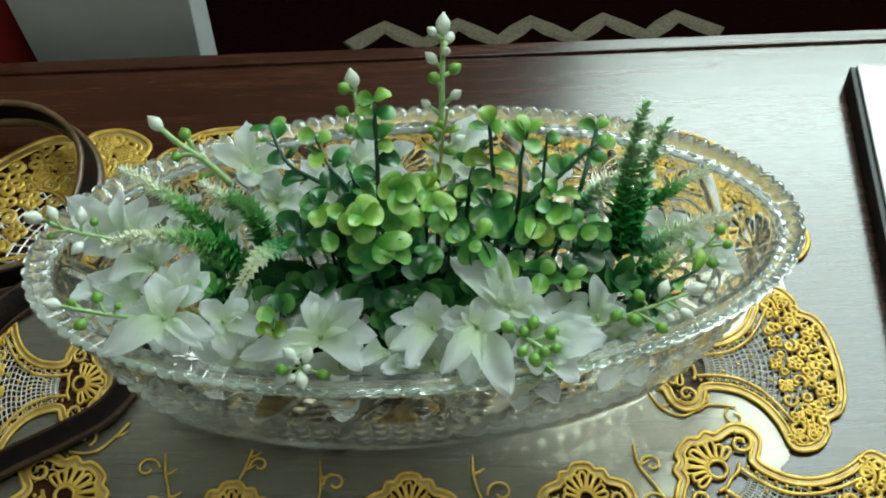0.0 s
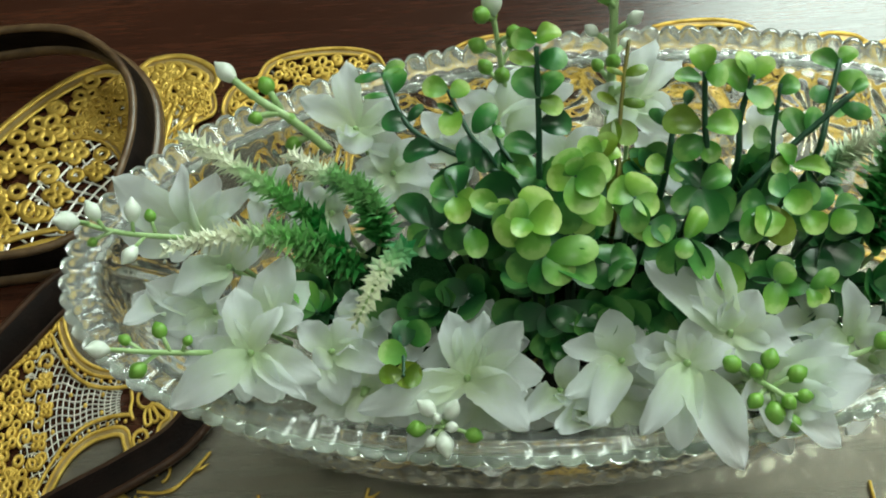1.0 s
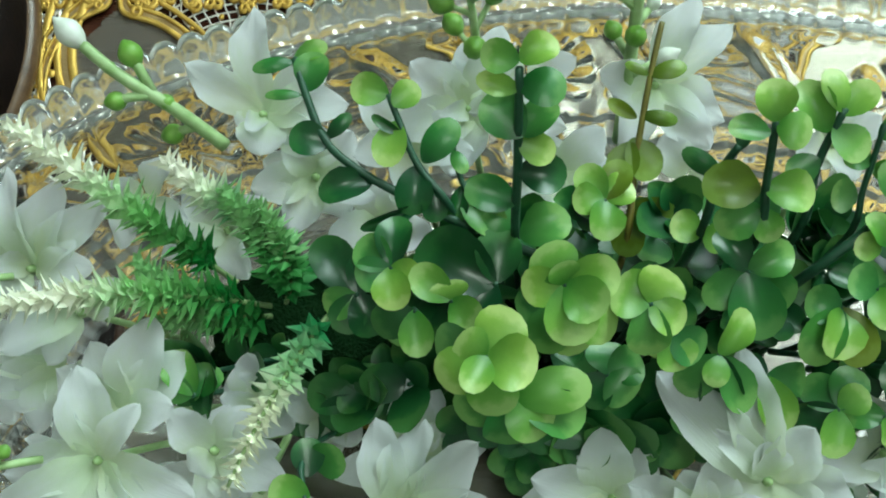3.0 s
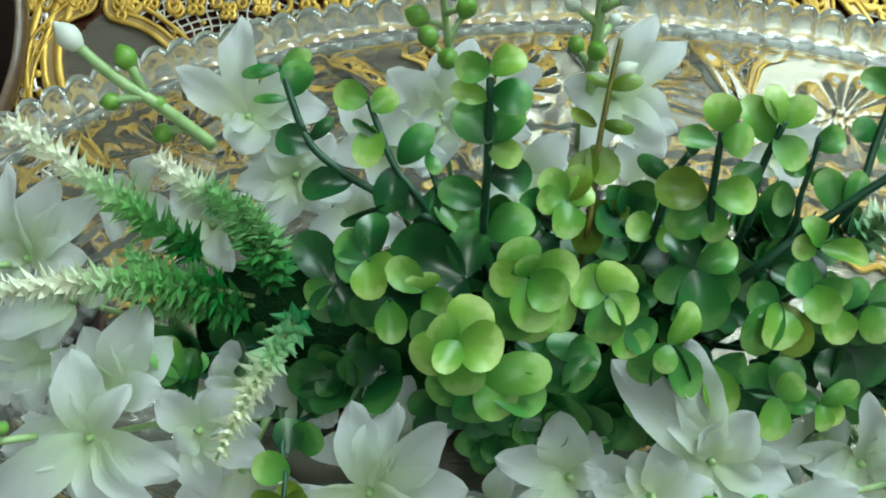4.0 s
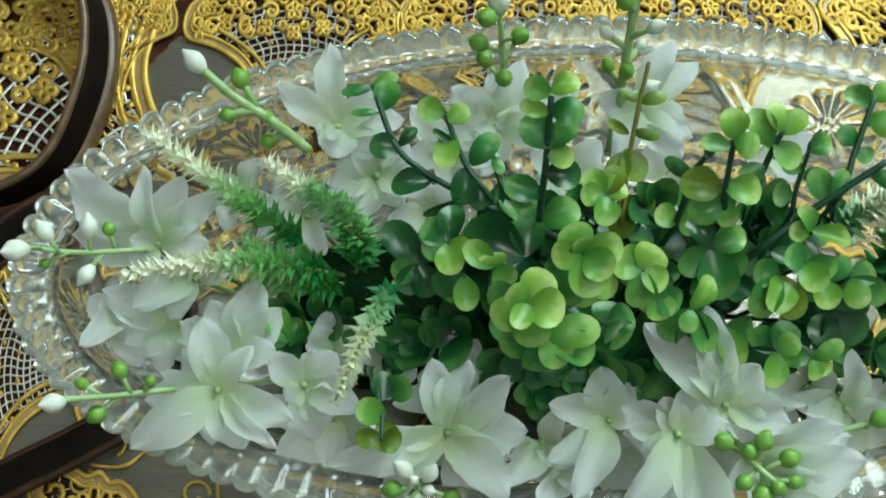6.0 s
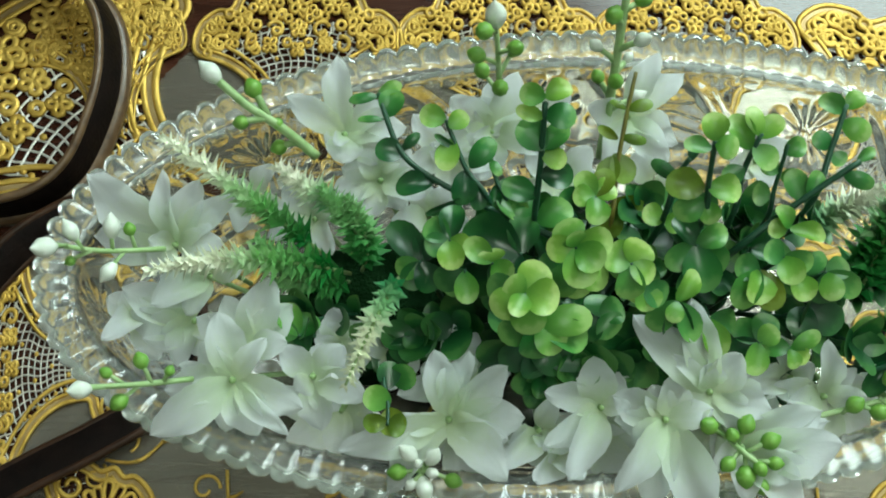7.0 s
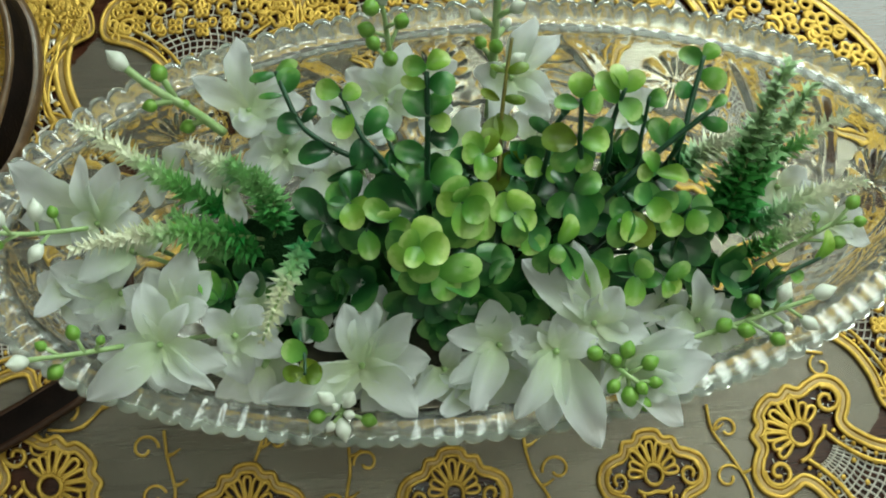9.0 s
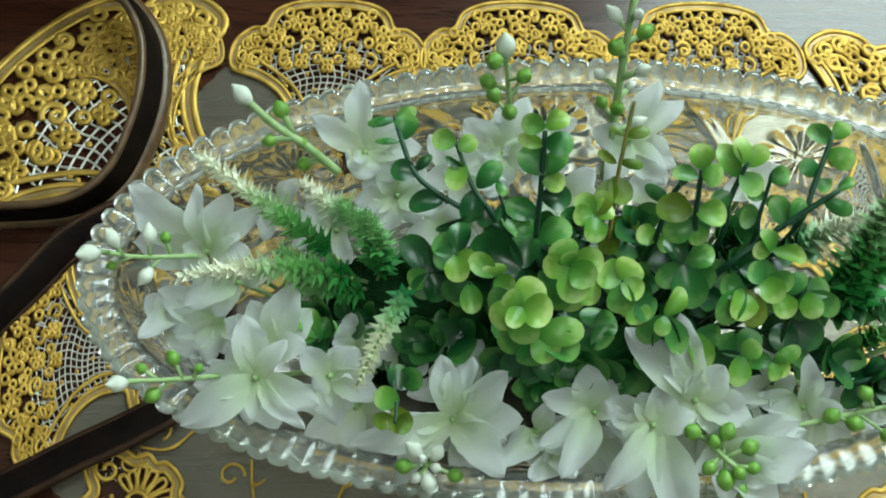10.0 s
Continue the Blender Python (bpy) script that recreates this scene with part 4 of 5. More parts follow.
def set_blade(owner, origin, base, tip, width, me, twist):
    """A unit blade from base to tip, its face turned up towards the light and twisted a little."""
    y = tip - base
    ln = y.length
    y = y / ln
    x = y.cross(FACING).normalized()
    x = Matrix.Rotation(twist, 3, y) @ x
    z = x.cross(y)
    m = Matrix.Translation(base - origin) @ Matrix(((x.x, y.x, z.x, 0), (x.y, y.y, z.y, 0), (x.z, y.z, z.z, 0), (0, 0, 0, 1))) @ Matrix.Diagonal((width, ln, ln, 1))
    return shared(me.name.split(".")[0], me, owner, m)


def lily(at, petals, label="white silk flower with thin pointed petals"):
    """A silk bloom: petals run from its throat to their tips."""
    at = mm(at)
    g = thing("silk_flower", at, label, "artificial flower", "white flowers in the bowl")
    for x, y, z, w in petals:
        tip = mm((x, y, z))
        out = (tip - at).normalized()
        set_blade(g, at, at + out * 0.0012, tip, w * 0.00091, rng.choice(SILK), rng.uniform(-0.26, 0.26))
        if w > 12:
            # a second petal half hidden under the first
            swing = Matrix.Rotation(rng.choice((-1, 1)) * rng.uniform(0.35, 0.62), 3, FACING)
            under = at - FACING * 0.0022 + swing @ (tip - at) * rng.uniform(0.72, 0.92) - FACING * 0.001
            set_blade(g, at, at - FACING * 0.0012, under, w * 0.00082, rng.choice(SILK), rng.uniform(-0.4, 0.4))
    for k in range(rng.choice((0, 1))):
        # a short petal that closes over the throat
        a = rng.uniform(0, 2 * math.pi)
        tip = at + Vector((math.cos(a), math.sin(a), 0.75)) * rng.uniform(0.0075, 0.0105)
        set_blade(g, at, at + FACING * 0.0008, tip, rng.uniform(0.006, 0.008), rng.choice(SILK), rng.uniform(-0.3, 0.3))
    bm = bmesh.new()
    bmesh.ops.create_cone(bm, cap_ends=True, segments=10, radius1=0.0017, radius2=0.0007, depth=0.004, matrix=frame_to(FACING) @ Matrix.Translation((0, 0, 0.0002)))
    part("throat", bm, M_STEM_PALE, g, "pale green throat")
    low = Vector((at.x * 0.86, at.y * 0.72 - 0.003, max(at.z - 0.04, 0.04)))
    stem_part(g, at, bend(low, at - FACING * 0.001, 0.05, 5), 0.0011, M_STEM_PALE, "flower_stalk", 0.9)
    return g


def leafy(path, leaves, r=1.1, stem=M_STEM, label="artificial eucalyptus sprig with round green leaves"):
    """A sprig: a stem along path, and a round leaf for each (stalk end, tip, width, green)."""
    base = mm(path[0])
    g = thing("eucalyptus_sprig", base, label, "artificial plant", "green sprigs in the bowl")
    pts = smooth_path([mm(p) for p in path], 5)
    stem_part(g, base, pts, r * 0.001, stem, "stem", 0.7)
    for bx, by, bz, tx, ty, tz, w, key in leaves:
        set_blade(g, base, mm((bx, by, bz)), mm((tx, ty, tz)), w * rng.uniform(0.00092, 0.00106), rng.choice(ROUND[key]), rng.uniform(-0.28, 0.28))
    return g


def feather_spike(path, count, blade, mat, label="artificial lavender spike, green with a pale tip"):
    """A feathery spike: whorls of small pointed scales on a bowed stem, shorter towards its tip."""
    p0, p1, p2 = (mm(p) for p in path)
    g = thing("lavender_spike", p0, label, "artificial plant", "feathery spikes in the bowl")
    turn = frame_to(p2 - p0)
    back = turn.inverted()
    q1, q2 = back @ (p1 - p0), back @ (p2 - p0)
    ctrl = q1 * 2 - q2 * 0.5
    at = lambda t: ctrl * (2 * t * (1 - t)) + q2 * (t * t)
    v, f = [], []
    tube(v, f, [np.array(at(t)) for t in np.linspace(0, 1, 10)], 0.0008, 5, taper=0.5, up=(1, 0, 0))
    mesh_ob("stem", v, f, M_STEM_PALE, g).matrix_basis = turn
    v, f = [], []
    loose = mat is M_SPIKE_DEEP
    count, blade, per = int(count * (0.62 if loose else 1.0)), blade * (1.75 if loose else 1.45), 6
    for k in range(count):
        ring = k // per
        t = 0.10 + 0.90 * (ring + rng.uniform(-0.2, 0.2)) / (count / per)
        t = min(max(t, 0.02), 0.995)
        d = (at(min(t + 0.02, 1)) - at(t - 0.02)).normalized()
        a = (k % per) * 2 * math.pi / per + ring * 0.52 + rng.uniform(-0.2, 0.2)
        side = d.orthogonal().normalized()
        out = Matrix.Rotation(a, 3, d) @ side
        away = (out + d * (rng.uniform(0.3, 1.5) if loose else rng.uniform(0.5, 1.1))).normalized()
        s = away.cross(d).normalized()
        n = s.cross(away)
        size = blade * 0.001 * (1.1 - 0.55 * t ** 2) * rng.uniform(0.75, 1.15)
        w = size * 0.22
        p = at(t)
        i = len(v)
        mid, tip = p + away * size * 0.48 + n * size * 0.08, p + away * size - n * size * 0.05
        v += [np.array(q) for q in (p - s * w * 0.35, p + s * w * 0.35, mid + s * w, mid - s * w, tip, mid + n * w * 0.5)]
        f += [(i, i + 1, i + 5), (i + 1, i + 2, i + 5), (i, i + 5, i + 3), (i + 3, i + 5, i + 4), (i + 5, i + 2, i + 4)]
        # a small side tooth
        j = len(v)
        root = p + away * size * 0.30
        hook = root + (s * (1 if k % 2 else -1) + away * 0.6).normalized() * size * 0.42
        v += [np.array(q) for q in (root - away * w * 0.5, root + away * w * 0.6, hook)]
        f.append((j, j + 1, j + 2))
    mesh_ob("flower_head", v, f, mat, g, smooth=False).matrix_basis = turn
    return g


def spray(path, items, r=1.1, label="artificial berry spray with green berries and white buds"):
    """A stem with stalks that end in berries (G) or white buds (W)."""
    base = mm(path[0])
    g = thing("berry_spray", base, label, "artificial plant", "berry sprays in the bowl")
    stem_part(g, base, smooth_path([mm(p) for p in path], 5), r * 0.001, M_STEM_PALE, "stem", 0.75)
    for ax, ay, az, bx, by, bz, kind, size in items:
        a, b = mm((ax, ay, az)), mm((bx, by, bz))
        d = (b - a).normalized()
        stalk = stem_part(g, base, [np.array(a), np.array((a + b) / 2 + Vector((0, 0, 0.0005))), np.array(b)], r * 0.0007, M_STEM_PALE, "stalk", 0.9)
        me = BERRY if kind == "G" else (BUD if size > 1.15 else SMALL_BUD)
        shared(me.name.split(".")[0], me, stalk, Matrix.Translation(b - d * 0.004 * size - base) @ frame_to(d) @ Matrix.Scale(size * 0.82, 4))
    return g



# white blooms: throat, then each petal's tip and width in millimetres
lily((-125, -59, 108), [(-130, -37, 116, 15), (-143, -54, 110, 9), (-151, -78, 109, 16), (-115, -78, 109, 15), (-101, -68, 104, 14), (-105, -78, 109, 8), (-113, -47, 118, 9)])
lily((-121, -47, 104), [(-113, -24, 114, 16), (-107, -46, 110, 12), (-129, -30, 112, 13), (-140, -35, 104, 12)])
lily((-99, -55, 98), [(-110, -46, 104, 12), (-88, -45, 102, 13), (-80, -63, 98, 13), (-96, -73, 92, 14), (-105, -60, 98, 10)])
lily((-52, -72, 106), [(-57, -49, 112, 13), (-32, -55, 112, 14), (-26, -71, 104, 16), (-39, -78, 108, 9), (-33, -93, 109, 16), (-89, -83, 109, 14), (-72, -72, 108, 9)])
lily((-49, -54, 94), [(-50, -37, 102, 13), (-42, -40, 102, 11), (-62, -52, 98, 12), (-30, -44, 98, 13), (-70, -61, 96, 11)])
lily((0, -67, 102), [(-3, -51, 110, 15), (-20, -63, 108, 12), (-7, -78, 104, 8), (-13, -93, 109, 13), (7, -55, 104, 12)])
lily((20, -73, 110), [(3, -64, 108, 14), (2, -97, 109, 12), (32, -110, 109, 18), (24, -59, 116, 13), (36, -70, 112, 11), (10, -81, 104, 13)])
lily((35, -64, 112), [(9, -40, 122, 15), (45, -53, 120, 14), (56, -70, 110, 15), (20, -52, 120, 7), (25, -72, 108, 12), (34, -56, 119, 11)])
lily((46, -81, 104), [(63, -104, 109, 16), (79, -81, 109, 19), (35, -89, 109, 12), (45, -100, 109, 12), (77, -72, 104, 12)])
lily((78, -62, 98), [(78, -45, 110, 10), (91, -64, 104, 11), (64, -67, 100, 13), (88, -54, 106, 7), (59, -60, 102, 11)])
lily((68, -55, 96), [(59, -40, 104, 10), (47, -60, 104, 12), (67, -69, 98, 10), (74, -52, 104, 10)])
lily((141, -25, 92), [(129, -8, 102, 12), (153, -21, 98, 12), (123, -20, 100, 10), (156, -34, 92, 11), (131, -35, 94, 11)])
lily((121, -8, 95), [(110, 0, 102, 11), (133, -3, 100, 12), (100, -20, 98, 10), (129, -21, 96, 10)])
lily((-149, -9, 106), [(-180, 14, 116, 19), (-152, 13, 122, 9), (-140, 11, 118, 14), (-128, 7, 114, 12), (-157, -19, 106, 12), (-131, -10, 110, 12)])
lily((-137, -19, 100), [(-157, -30, 102, 14), (-144, -7, 108, 12), (-123, -13, 106, 12), (-145, -33, 98, 12)])
lily((-143, -33, 92), [(-169, -22, 98, 15), (-161, -40, 94, 16), (-148, -50, 92, 13), (-131, -41, 98, 12), (-152, -20, 98, 12)])
lily((-90, 33, 110), [(-93, 63, 116, 12), (-111, 46, 116, 12), (-90, 21, 110, 15), (-67, 37, 108, 14), (-73, 46, 112, 11)])
lily((-77, 20, 98), [(-94, 15, 102, 13), (-60, 13, 100, 14), (-66, 30, 106, 13), (-84, 4, 96, 12), (-84, 29, 106, 13)])
lily((-35, 40, 98), [(-51, 50, 108, 14), (-25, 61, 108, 14), (-8, 32, 102, 14), (-40, 19, 100, 15), (-57, 31, 104, 14)])
lily((17, 47, 98), [(29, 69, 109, 12), (31, 27, 98, 14), (1, 48, 104, 13), (7, 24, 100, 12), (40, 65, 100, 12)])
lily((-11, 21, 98), [(-23, 29, 104, 13), (2, 31, 104, 13), (-1, 5, 100, 13), (-23, 9, 98, 13)])
lily((24, 20, 94), [(18, 31, 100, 12), (37, 18, 98, 12), (12, -3, 98, 11), (29, 3, 96, 12)])
lily((66, 31, 92), [(54, 24, 98, 12), (69, 18, 97, 11), (64, 42, 98, 12), (79, 38, 96, 12)])
lily((-59, 8, 94), [(-73, 2, 98, 12), (-50, 16, 102, 12), (-44, 2, 98, 12), (-62, 18, 102, 12)])
lily((-91, -41, 88), [(-98, -35, 94, 12), (-80, -48, 92, 12), (-93, -29, 96, 12), (-79, -35, 92, 12)])
lily((-14, -80, 90), [(-29, -79, 94, 12), (-24, -93, 109, 11), (-8, -92, 109, 11), (-12, -75, 96, 10)])
lily((103, -59, 88), [(95, -45, 96, 9), (117, -64, 92, 10), (108, -71, 88, 10), (105, -48, 96, 8)])
lily((-101, 6, 94), [(-113, 17, 100, 12), (-90, 12, 102, 11), (-118, -3, 98, 11), (-94, -9, 96, 11)])
lily((-52, 29, 96), [(-65, 45, 104, 12), (-40, 36, 104, 12), (-50, 13, 98, 12), (-67, 26, 100, 12), (-33, 26, 100, 11)])
lily((-19, 48, 96), [(-29, 51, 104, 11), (-5, 53, 104, 12), (-16, 28, 100, 12), (-35, 38, 100, 11)])
lily((-124, 15, 96), [(-134, 14, 104, 11), (-117, 25, 102, 10), (-129, -1, 98, 11), (-110, 2, 98, 10)])
lily((-21, -73, 94), [(-31, -81, 98, 12), (-15, -63, 102, 9), (-36, -89, 109, 11), (-11, -81, 98, 11)])
lily((-71, -43, 90), [(-83, -41, 96, 11), (-63, -53, 96, 11), (-72, -59, 94, 12)])
lily((-165, -30, 88), [(-175, -23, 92, 12), (-170, -45, 109, 11), (-155, -47, 90, 12), (-152, -28, 94, 12)])
# lower blooms seen through the crystal
flower((-0.090, -0.060, 0.076), (-0.2, -0.8, 0.55), 6, 1.0, 0.30, 0.6)
flower((-0.045, -0.066, 0.074), (0.0, -0.85, 0.5), 6, 1.0, 0.30, 1.6)
flower((0.000, -0.068, 0.076), (0.0, -0.85, 0.5), 6, 1.0, 0.30, 0.2)
flower((0.046, -0.066, 0.075), (0.1, -0.85, 0.5), 6, 1.0, 0.30, 2.2)
flower((0.092, -0.058, 0.074), (0.3, -0.8, 0.5), 6, 1.0, 0.30, 0.9)
# sprigs of round leaves: stem, then each leaf's stalk end, tip, width and green, in millimetres
leafy([(-25, -31, 60), (-30, -46, 160)], [(-30, -46, 160, -25, -37, 163, 11, 'L'), (-30, -46, 160, -20, -49, 161, 11, 'L'), (-30, -46, 160, -36, -43, 162, 10, 'L'), (-30, -46, 160, -28, -57, 154, 11, 'L'), (-30, -46, 160, -40, -50, 156, 10, 'L'), (-30, -46, 160, -41, -40, 150, 11, 'G'), (-30, -46, 160, -34, -54, 163, 7, 'L')])
leafy([(-21, -34, 60), (-25, -51, 146)], [(-25, -51, 146, -8, -49, 146, 10, 'L'), (-25, -51, 146, -18, -59, 143, 11, 'L'), (-25, -51, 146, -9, -55, 138, 10, 'G'), (-25, -51, 146, -26, -60, 138, 11, 'G'), (-25, -51, 146, -37, -53, 140, 10, 'G')])
leafy([(-11, -22, 60), (-14, -31, 160)], [(-14, -31, 160, -18, -23, 162, 11, 'L'), (-14, -31, 160, -3, -29, 162, 11, 'L'), (-14, -31, 160, -6, -37, 160, 11, 'L'), (-14, -31, 160, -12, -43, 156, 11, 'L'), (-14, -31, 160, -23, -31, 158, 9, 'L'), (-14, -31, 160, -15, -28, 165, 7, 'L')])
leafy([(-13, -22, 60), (-16, -31, 148)], [(-16, -31, 148, -23, -34, 146, 12, 'G'), (-16, -31, 148, -10, -41, 142, 11, 'L'), (-16, -31, 148, -18, -41, 142, 11, 'G'), (-16, -31, 148, -2, -36, 142, 11, 'L')])
leafy([(-44, -15, 60), (-52, -19, 136)], [(-52, -19, 136, -46, -23, 136, 9, 'L'), (-52, -19, 136, -51, -29, 134, 9, 'L'), (-52, -19, 136, -60, -22, 135, 9, 'G'), (-52, -19, 136, -60, -13, 136, 9, 'G'), (-52, -19, 136, -50, -7, 137, 9, 'D')])
leafy([(-32, -20, 60), (-38, -27, 136)], [(-38, -27, 136, -47, -20, 138, 9, 'L'), (-38, -27, 136, -32, -32, 135, 9, 'L'), (-38, -27, 136, -39, -23, 138, 9, 'L')])
leafy([(-39, -20, 60), (-47, -27, 128)], [(-47, -27, 128, -46, -38, 126, 9, 'L'), (-47, -27, 128, -57, -30, 124, 9, 'D'), (-47, -27, 128, -53, -33, 122, 9, 'G')])
leafy([(-52, -16, 60), (-62, -20, 118)], [(-62, -20, 118, -72, -6, 120, 11, 'D'), (-62, -20, 118, -58, -10, 120, 10, 'D'), (-62, -20, 118, -66, -29, 115, 10, 'D'), (-62, -20, 118, -57, -29, 113, 11, 'D'), (-62, -20, 118, -70, -23, 116, 9, 'G')])
leafy([(-23, -16, 60), (-28, -20, 126)], [(-28, -20, 126, -47, -11, 126, 18, 'D'), (-28, -20, 126, -27, -7, 129, 12, 'D'), (-28, -20, 126, -29, -22, 120, 14, 'D'), (-28, -20, 126, -36, -32, 120, 12, 'D')])
leafy([(4, -22, 60), (5, -31, 146)], [(5, -31, 146, 9, -24, 148, 11, 'L'), (5, -31, 146, 12, -36, 144, 9, 'L'), (5, -31, 146, -3, -28, 146, 11, 'L'), (5, -31, 146, 4, -41, 140, 10, 'G'), (5, -31, 146, 1, -34, 140, 10, 'G')])
leafy([(8, -25, 60), (10, -36, 138)], [(10, -36, 138, 13, -43, 135, 10, 'L'), (10, -36, 138, 7, -40, 134, 9, 'L'), (10, -36, 138, 18, -39, 135, 9, 'G')])
leafy([(18, -27, 60), (22, -39, 132)], [(22, -39, 132, 28, -29, 135, 7, 'L'), (22, -39, 132, 20, -46, 131, 6, 'L'), (22, -39, 132, 29, -50, 124, 10, 'G'), (22, -39, 132, 14, -45, 122, 10, 'G'), (22, -39, 132, 24, -48, 118, 11, 'D')])
leafy([(29, -28, 60), (35, -41, 120)], [(35, -41, 120, 38, -54, 118, 9, 'L'), (35, -41, 120, 45, -41, 116, 9, 'G'), (35, -41, 120, 30, -37, 114, 9, 'D')])
leafy([(44, -32, 60), (52, -48, 116)], [(52, -48, 116, 49, -59, 114, 9, 'L'), (52, -48, 116, 58, -44, 119, 8, 'L'), (52, -48, 116, 45, -40, 114, 10, 'G'), (52, -48, 116, 57, -38, 116, 10, 'G'), (52, -48, 116, 43, -49, 110, 9, 'D')])
leafy([(54, -33, 60), (64, -49, 112)], [(64, -49, 112, 74, -44, 114, 6, 'L'), (64, -49, 112, 64, -56, 111, 6, 'L'), (64, -49, 112, 55, -47, 109, 8, 'G'), (64, -49, 112, 70, -53, 110, 6, 'L')])
leafy([(42, -20, 60), (50, -28, 132)], [(50, -28, 132, 47, -40, 132, 10, 'L'), (50, -28, 132, 42, -40, 128, 10, 'G'), (50, -28, 132, 56, -40, 126, 11, 'O'), (50, -28, 132, 42, -26, 132, 9, 'G')])
leafy([(49, -18, 60), (58, -24, 134)], [(58, -24, 134, 61, -34, 135, 9, 'L'), (58, -24, 134, 51, -22, 136, 9, 'G'), (58, -24, 134, 68, -26, 132, 8, 'G')])
leafy([(55, -20, 60), (65, -27, 126)], [(65, -27, 126, 66, -37, 126, 9, 'L'), (65, -27, 126, 74, -21, 128, 7, 'G'), (65, -27, 126, 61, -33, 123, 9, 'G')])
leafy([(63, -19, 60), (75, -26, 124)], [(75, -26, 124, 77, -36, 124, 9, 'L'), (75, -26, 124, 83, -23, 124, 9, 'G'), (75, -26, 124, 73, -35, 118, 10, 'D'), (75, -26, 124, 87, -32, 120, 9, 'G')])
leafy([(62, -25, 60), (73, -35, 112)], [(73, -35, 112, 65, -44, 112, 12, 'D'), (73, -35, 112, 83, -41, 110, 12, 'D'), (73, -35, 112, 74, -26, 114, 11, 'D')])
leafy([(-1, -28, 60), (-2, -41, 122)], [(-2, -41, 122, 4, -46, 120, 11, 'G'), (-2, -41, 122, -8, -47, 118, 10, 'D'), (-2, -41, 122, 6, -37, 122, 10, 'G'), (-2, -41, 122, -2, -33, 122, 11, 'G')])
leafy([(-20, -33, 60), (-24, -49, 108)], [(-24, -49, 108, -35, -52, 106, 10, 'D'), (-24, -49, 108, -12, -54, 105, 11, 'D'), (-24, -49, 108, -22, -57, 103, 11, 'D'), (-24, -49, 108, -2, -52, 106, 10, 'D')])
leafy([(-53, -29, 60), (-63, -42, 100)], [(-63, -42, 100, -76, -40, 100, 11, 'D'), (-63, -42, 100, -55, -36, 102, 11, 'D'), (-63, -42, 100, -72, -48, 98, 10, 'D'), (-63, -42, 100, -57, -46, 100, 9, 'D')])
leafy([(-88, -29, 60), (-104, -42, 104)], [(-104, -42, 104, -110, -31, 106, 9, 'L'), (-104, -42, 104, -98, -35, 104, 9, 'G'), (-104, -42, 104, -112, -39, 104, 8, 'G')])
leafy([(-62, -38, 60), (-73, -57, 112), (-72, -70, 118), (-72, -77, 120)], [(-72, -60, 114, -63, -60, 120, 9, 'G'), (-71, -69, 118, -80, -67, 121, 9, 'L'), (-72, -71, 119, -69, -80, 118, 9, 'O'), (-72, -76, 120, -66, -78, 120, 8, 'O'), (-72, -76, 120, -80, -76, 120, 7, 'O'), (-72, -64, 116, -72, -55, 118, 8, 'D')], 0.9)
leafy([(-15, -12, 120), (-34, -6, 127), (-45, -2, 131), (-59, 5, 134), (-68, 12, 137), (-73, 23, 140), (-76, 32, 142)], [(-57, 4, 133, -70, 0, 133, 8, 'D'), (-67, 12, 137, -77, 13, 138, 9, 'D'), (-68, 13, 137, -62, 18, 140, 4, 'D'), (-73, 24, 140, -70, 33, 143, 9, 'G'), (-76, 31, 142, -86, 29, 142, 4, 'G'), (-74, 23, 140, -83, 23, 140, 3, 'G'), (-76, 32, 142, -68, 35, 143, 5, 'L'), (-45, -2, 131, -60, -8, 131, 4, 'D')], 1.3)
leafy([(-31, -6, 60), (-37, -4, 126), (-46, 6, 136), (-51, 17, 140), (-53, 22, 142)], [(-53, 22, 142, -62, 24, 143, 8, 'L'), (-52, 19, 142, -46, 24, 143, 7, 'L'), (-51, 16, 140, -54, 5, 138, 8, 'L'), (-47, 6, 136, -48, -5, 132, 9, 'D'), (-45, 7, 136, -37, 16, 140, 8, 'G'), (-43, 2, 133, -42, -6, 130, 7, 'D'), (-50, 13, 139, -57, 17, 141, 3, 'D')])
leafy([(-25, -7, 60), (-30, -5, 122), (-36, 4, 132), (-38, 12, 136)], [(-36, 3, 131, -25, 1, 130, 9, 'G'), (-36, 1, 130, -26, -8, 128, 9, 'G'), (-36, 3, 131, -38, -6, 128, 5, 'D'), (-38, 10, 136, -35, 4, 136, 4, 'G')], 0.9)
leafy([(-19, -10, 60), (-23, -10, 120), (-23, 0, 150), (-23, 12, 172)], [(-23, -1, 149, -12, -2, 148, 10, 'D'), (-23, -5, 140, -35, -2, 142, 9, 'G'), (-22, 3, 158, -30, 11, 162, 10, 'G'), (-22, 3, 158, -15, 10, 161, 8, 'G'), (-23, 3, 156, -15, 0, 154, 7, 'L'), (-23, 10, 168, -13, 9, 168, 9, 'G'), (-23, 9, 168, -32, 11, 170, 5, 'L'), (-23, 13, 173, -15, 17, 174, 8, 'L'), (-23, 13, 173, -31, 15, 174, 8, 'L'), (-22, -8, 125, -10, -4, 128, 11, 'G'), (-23, -7, 128, -31, -1, 130, 9, 'G')], 1.3)
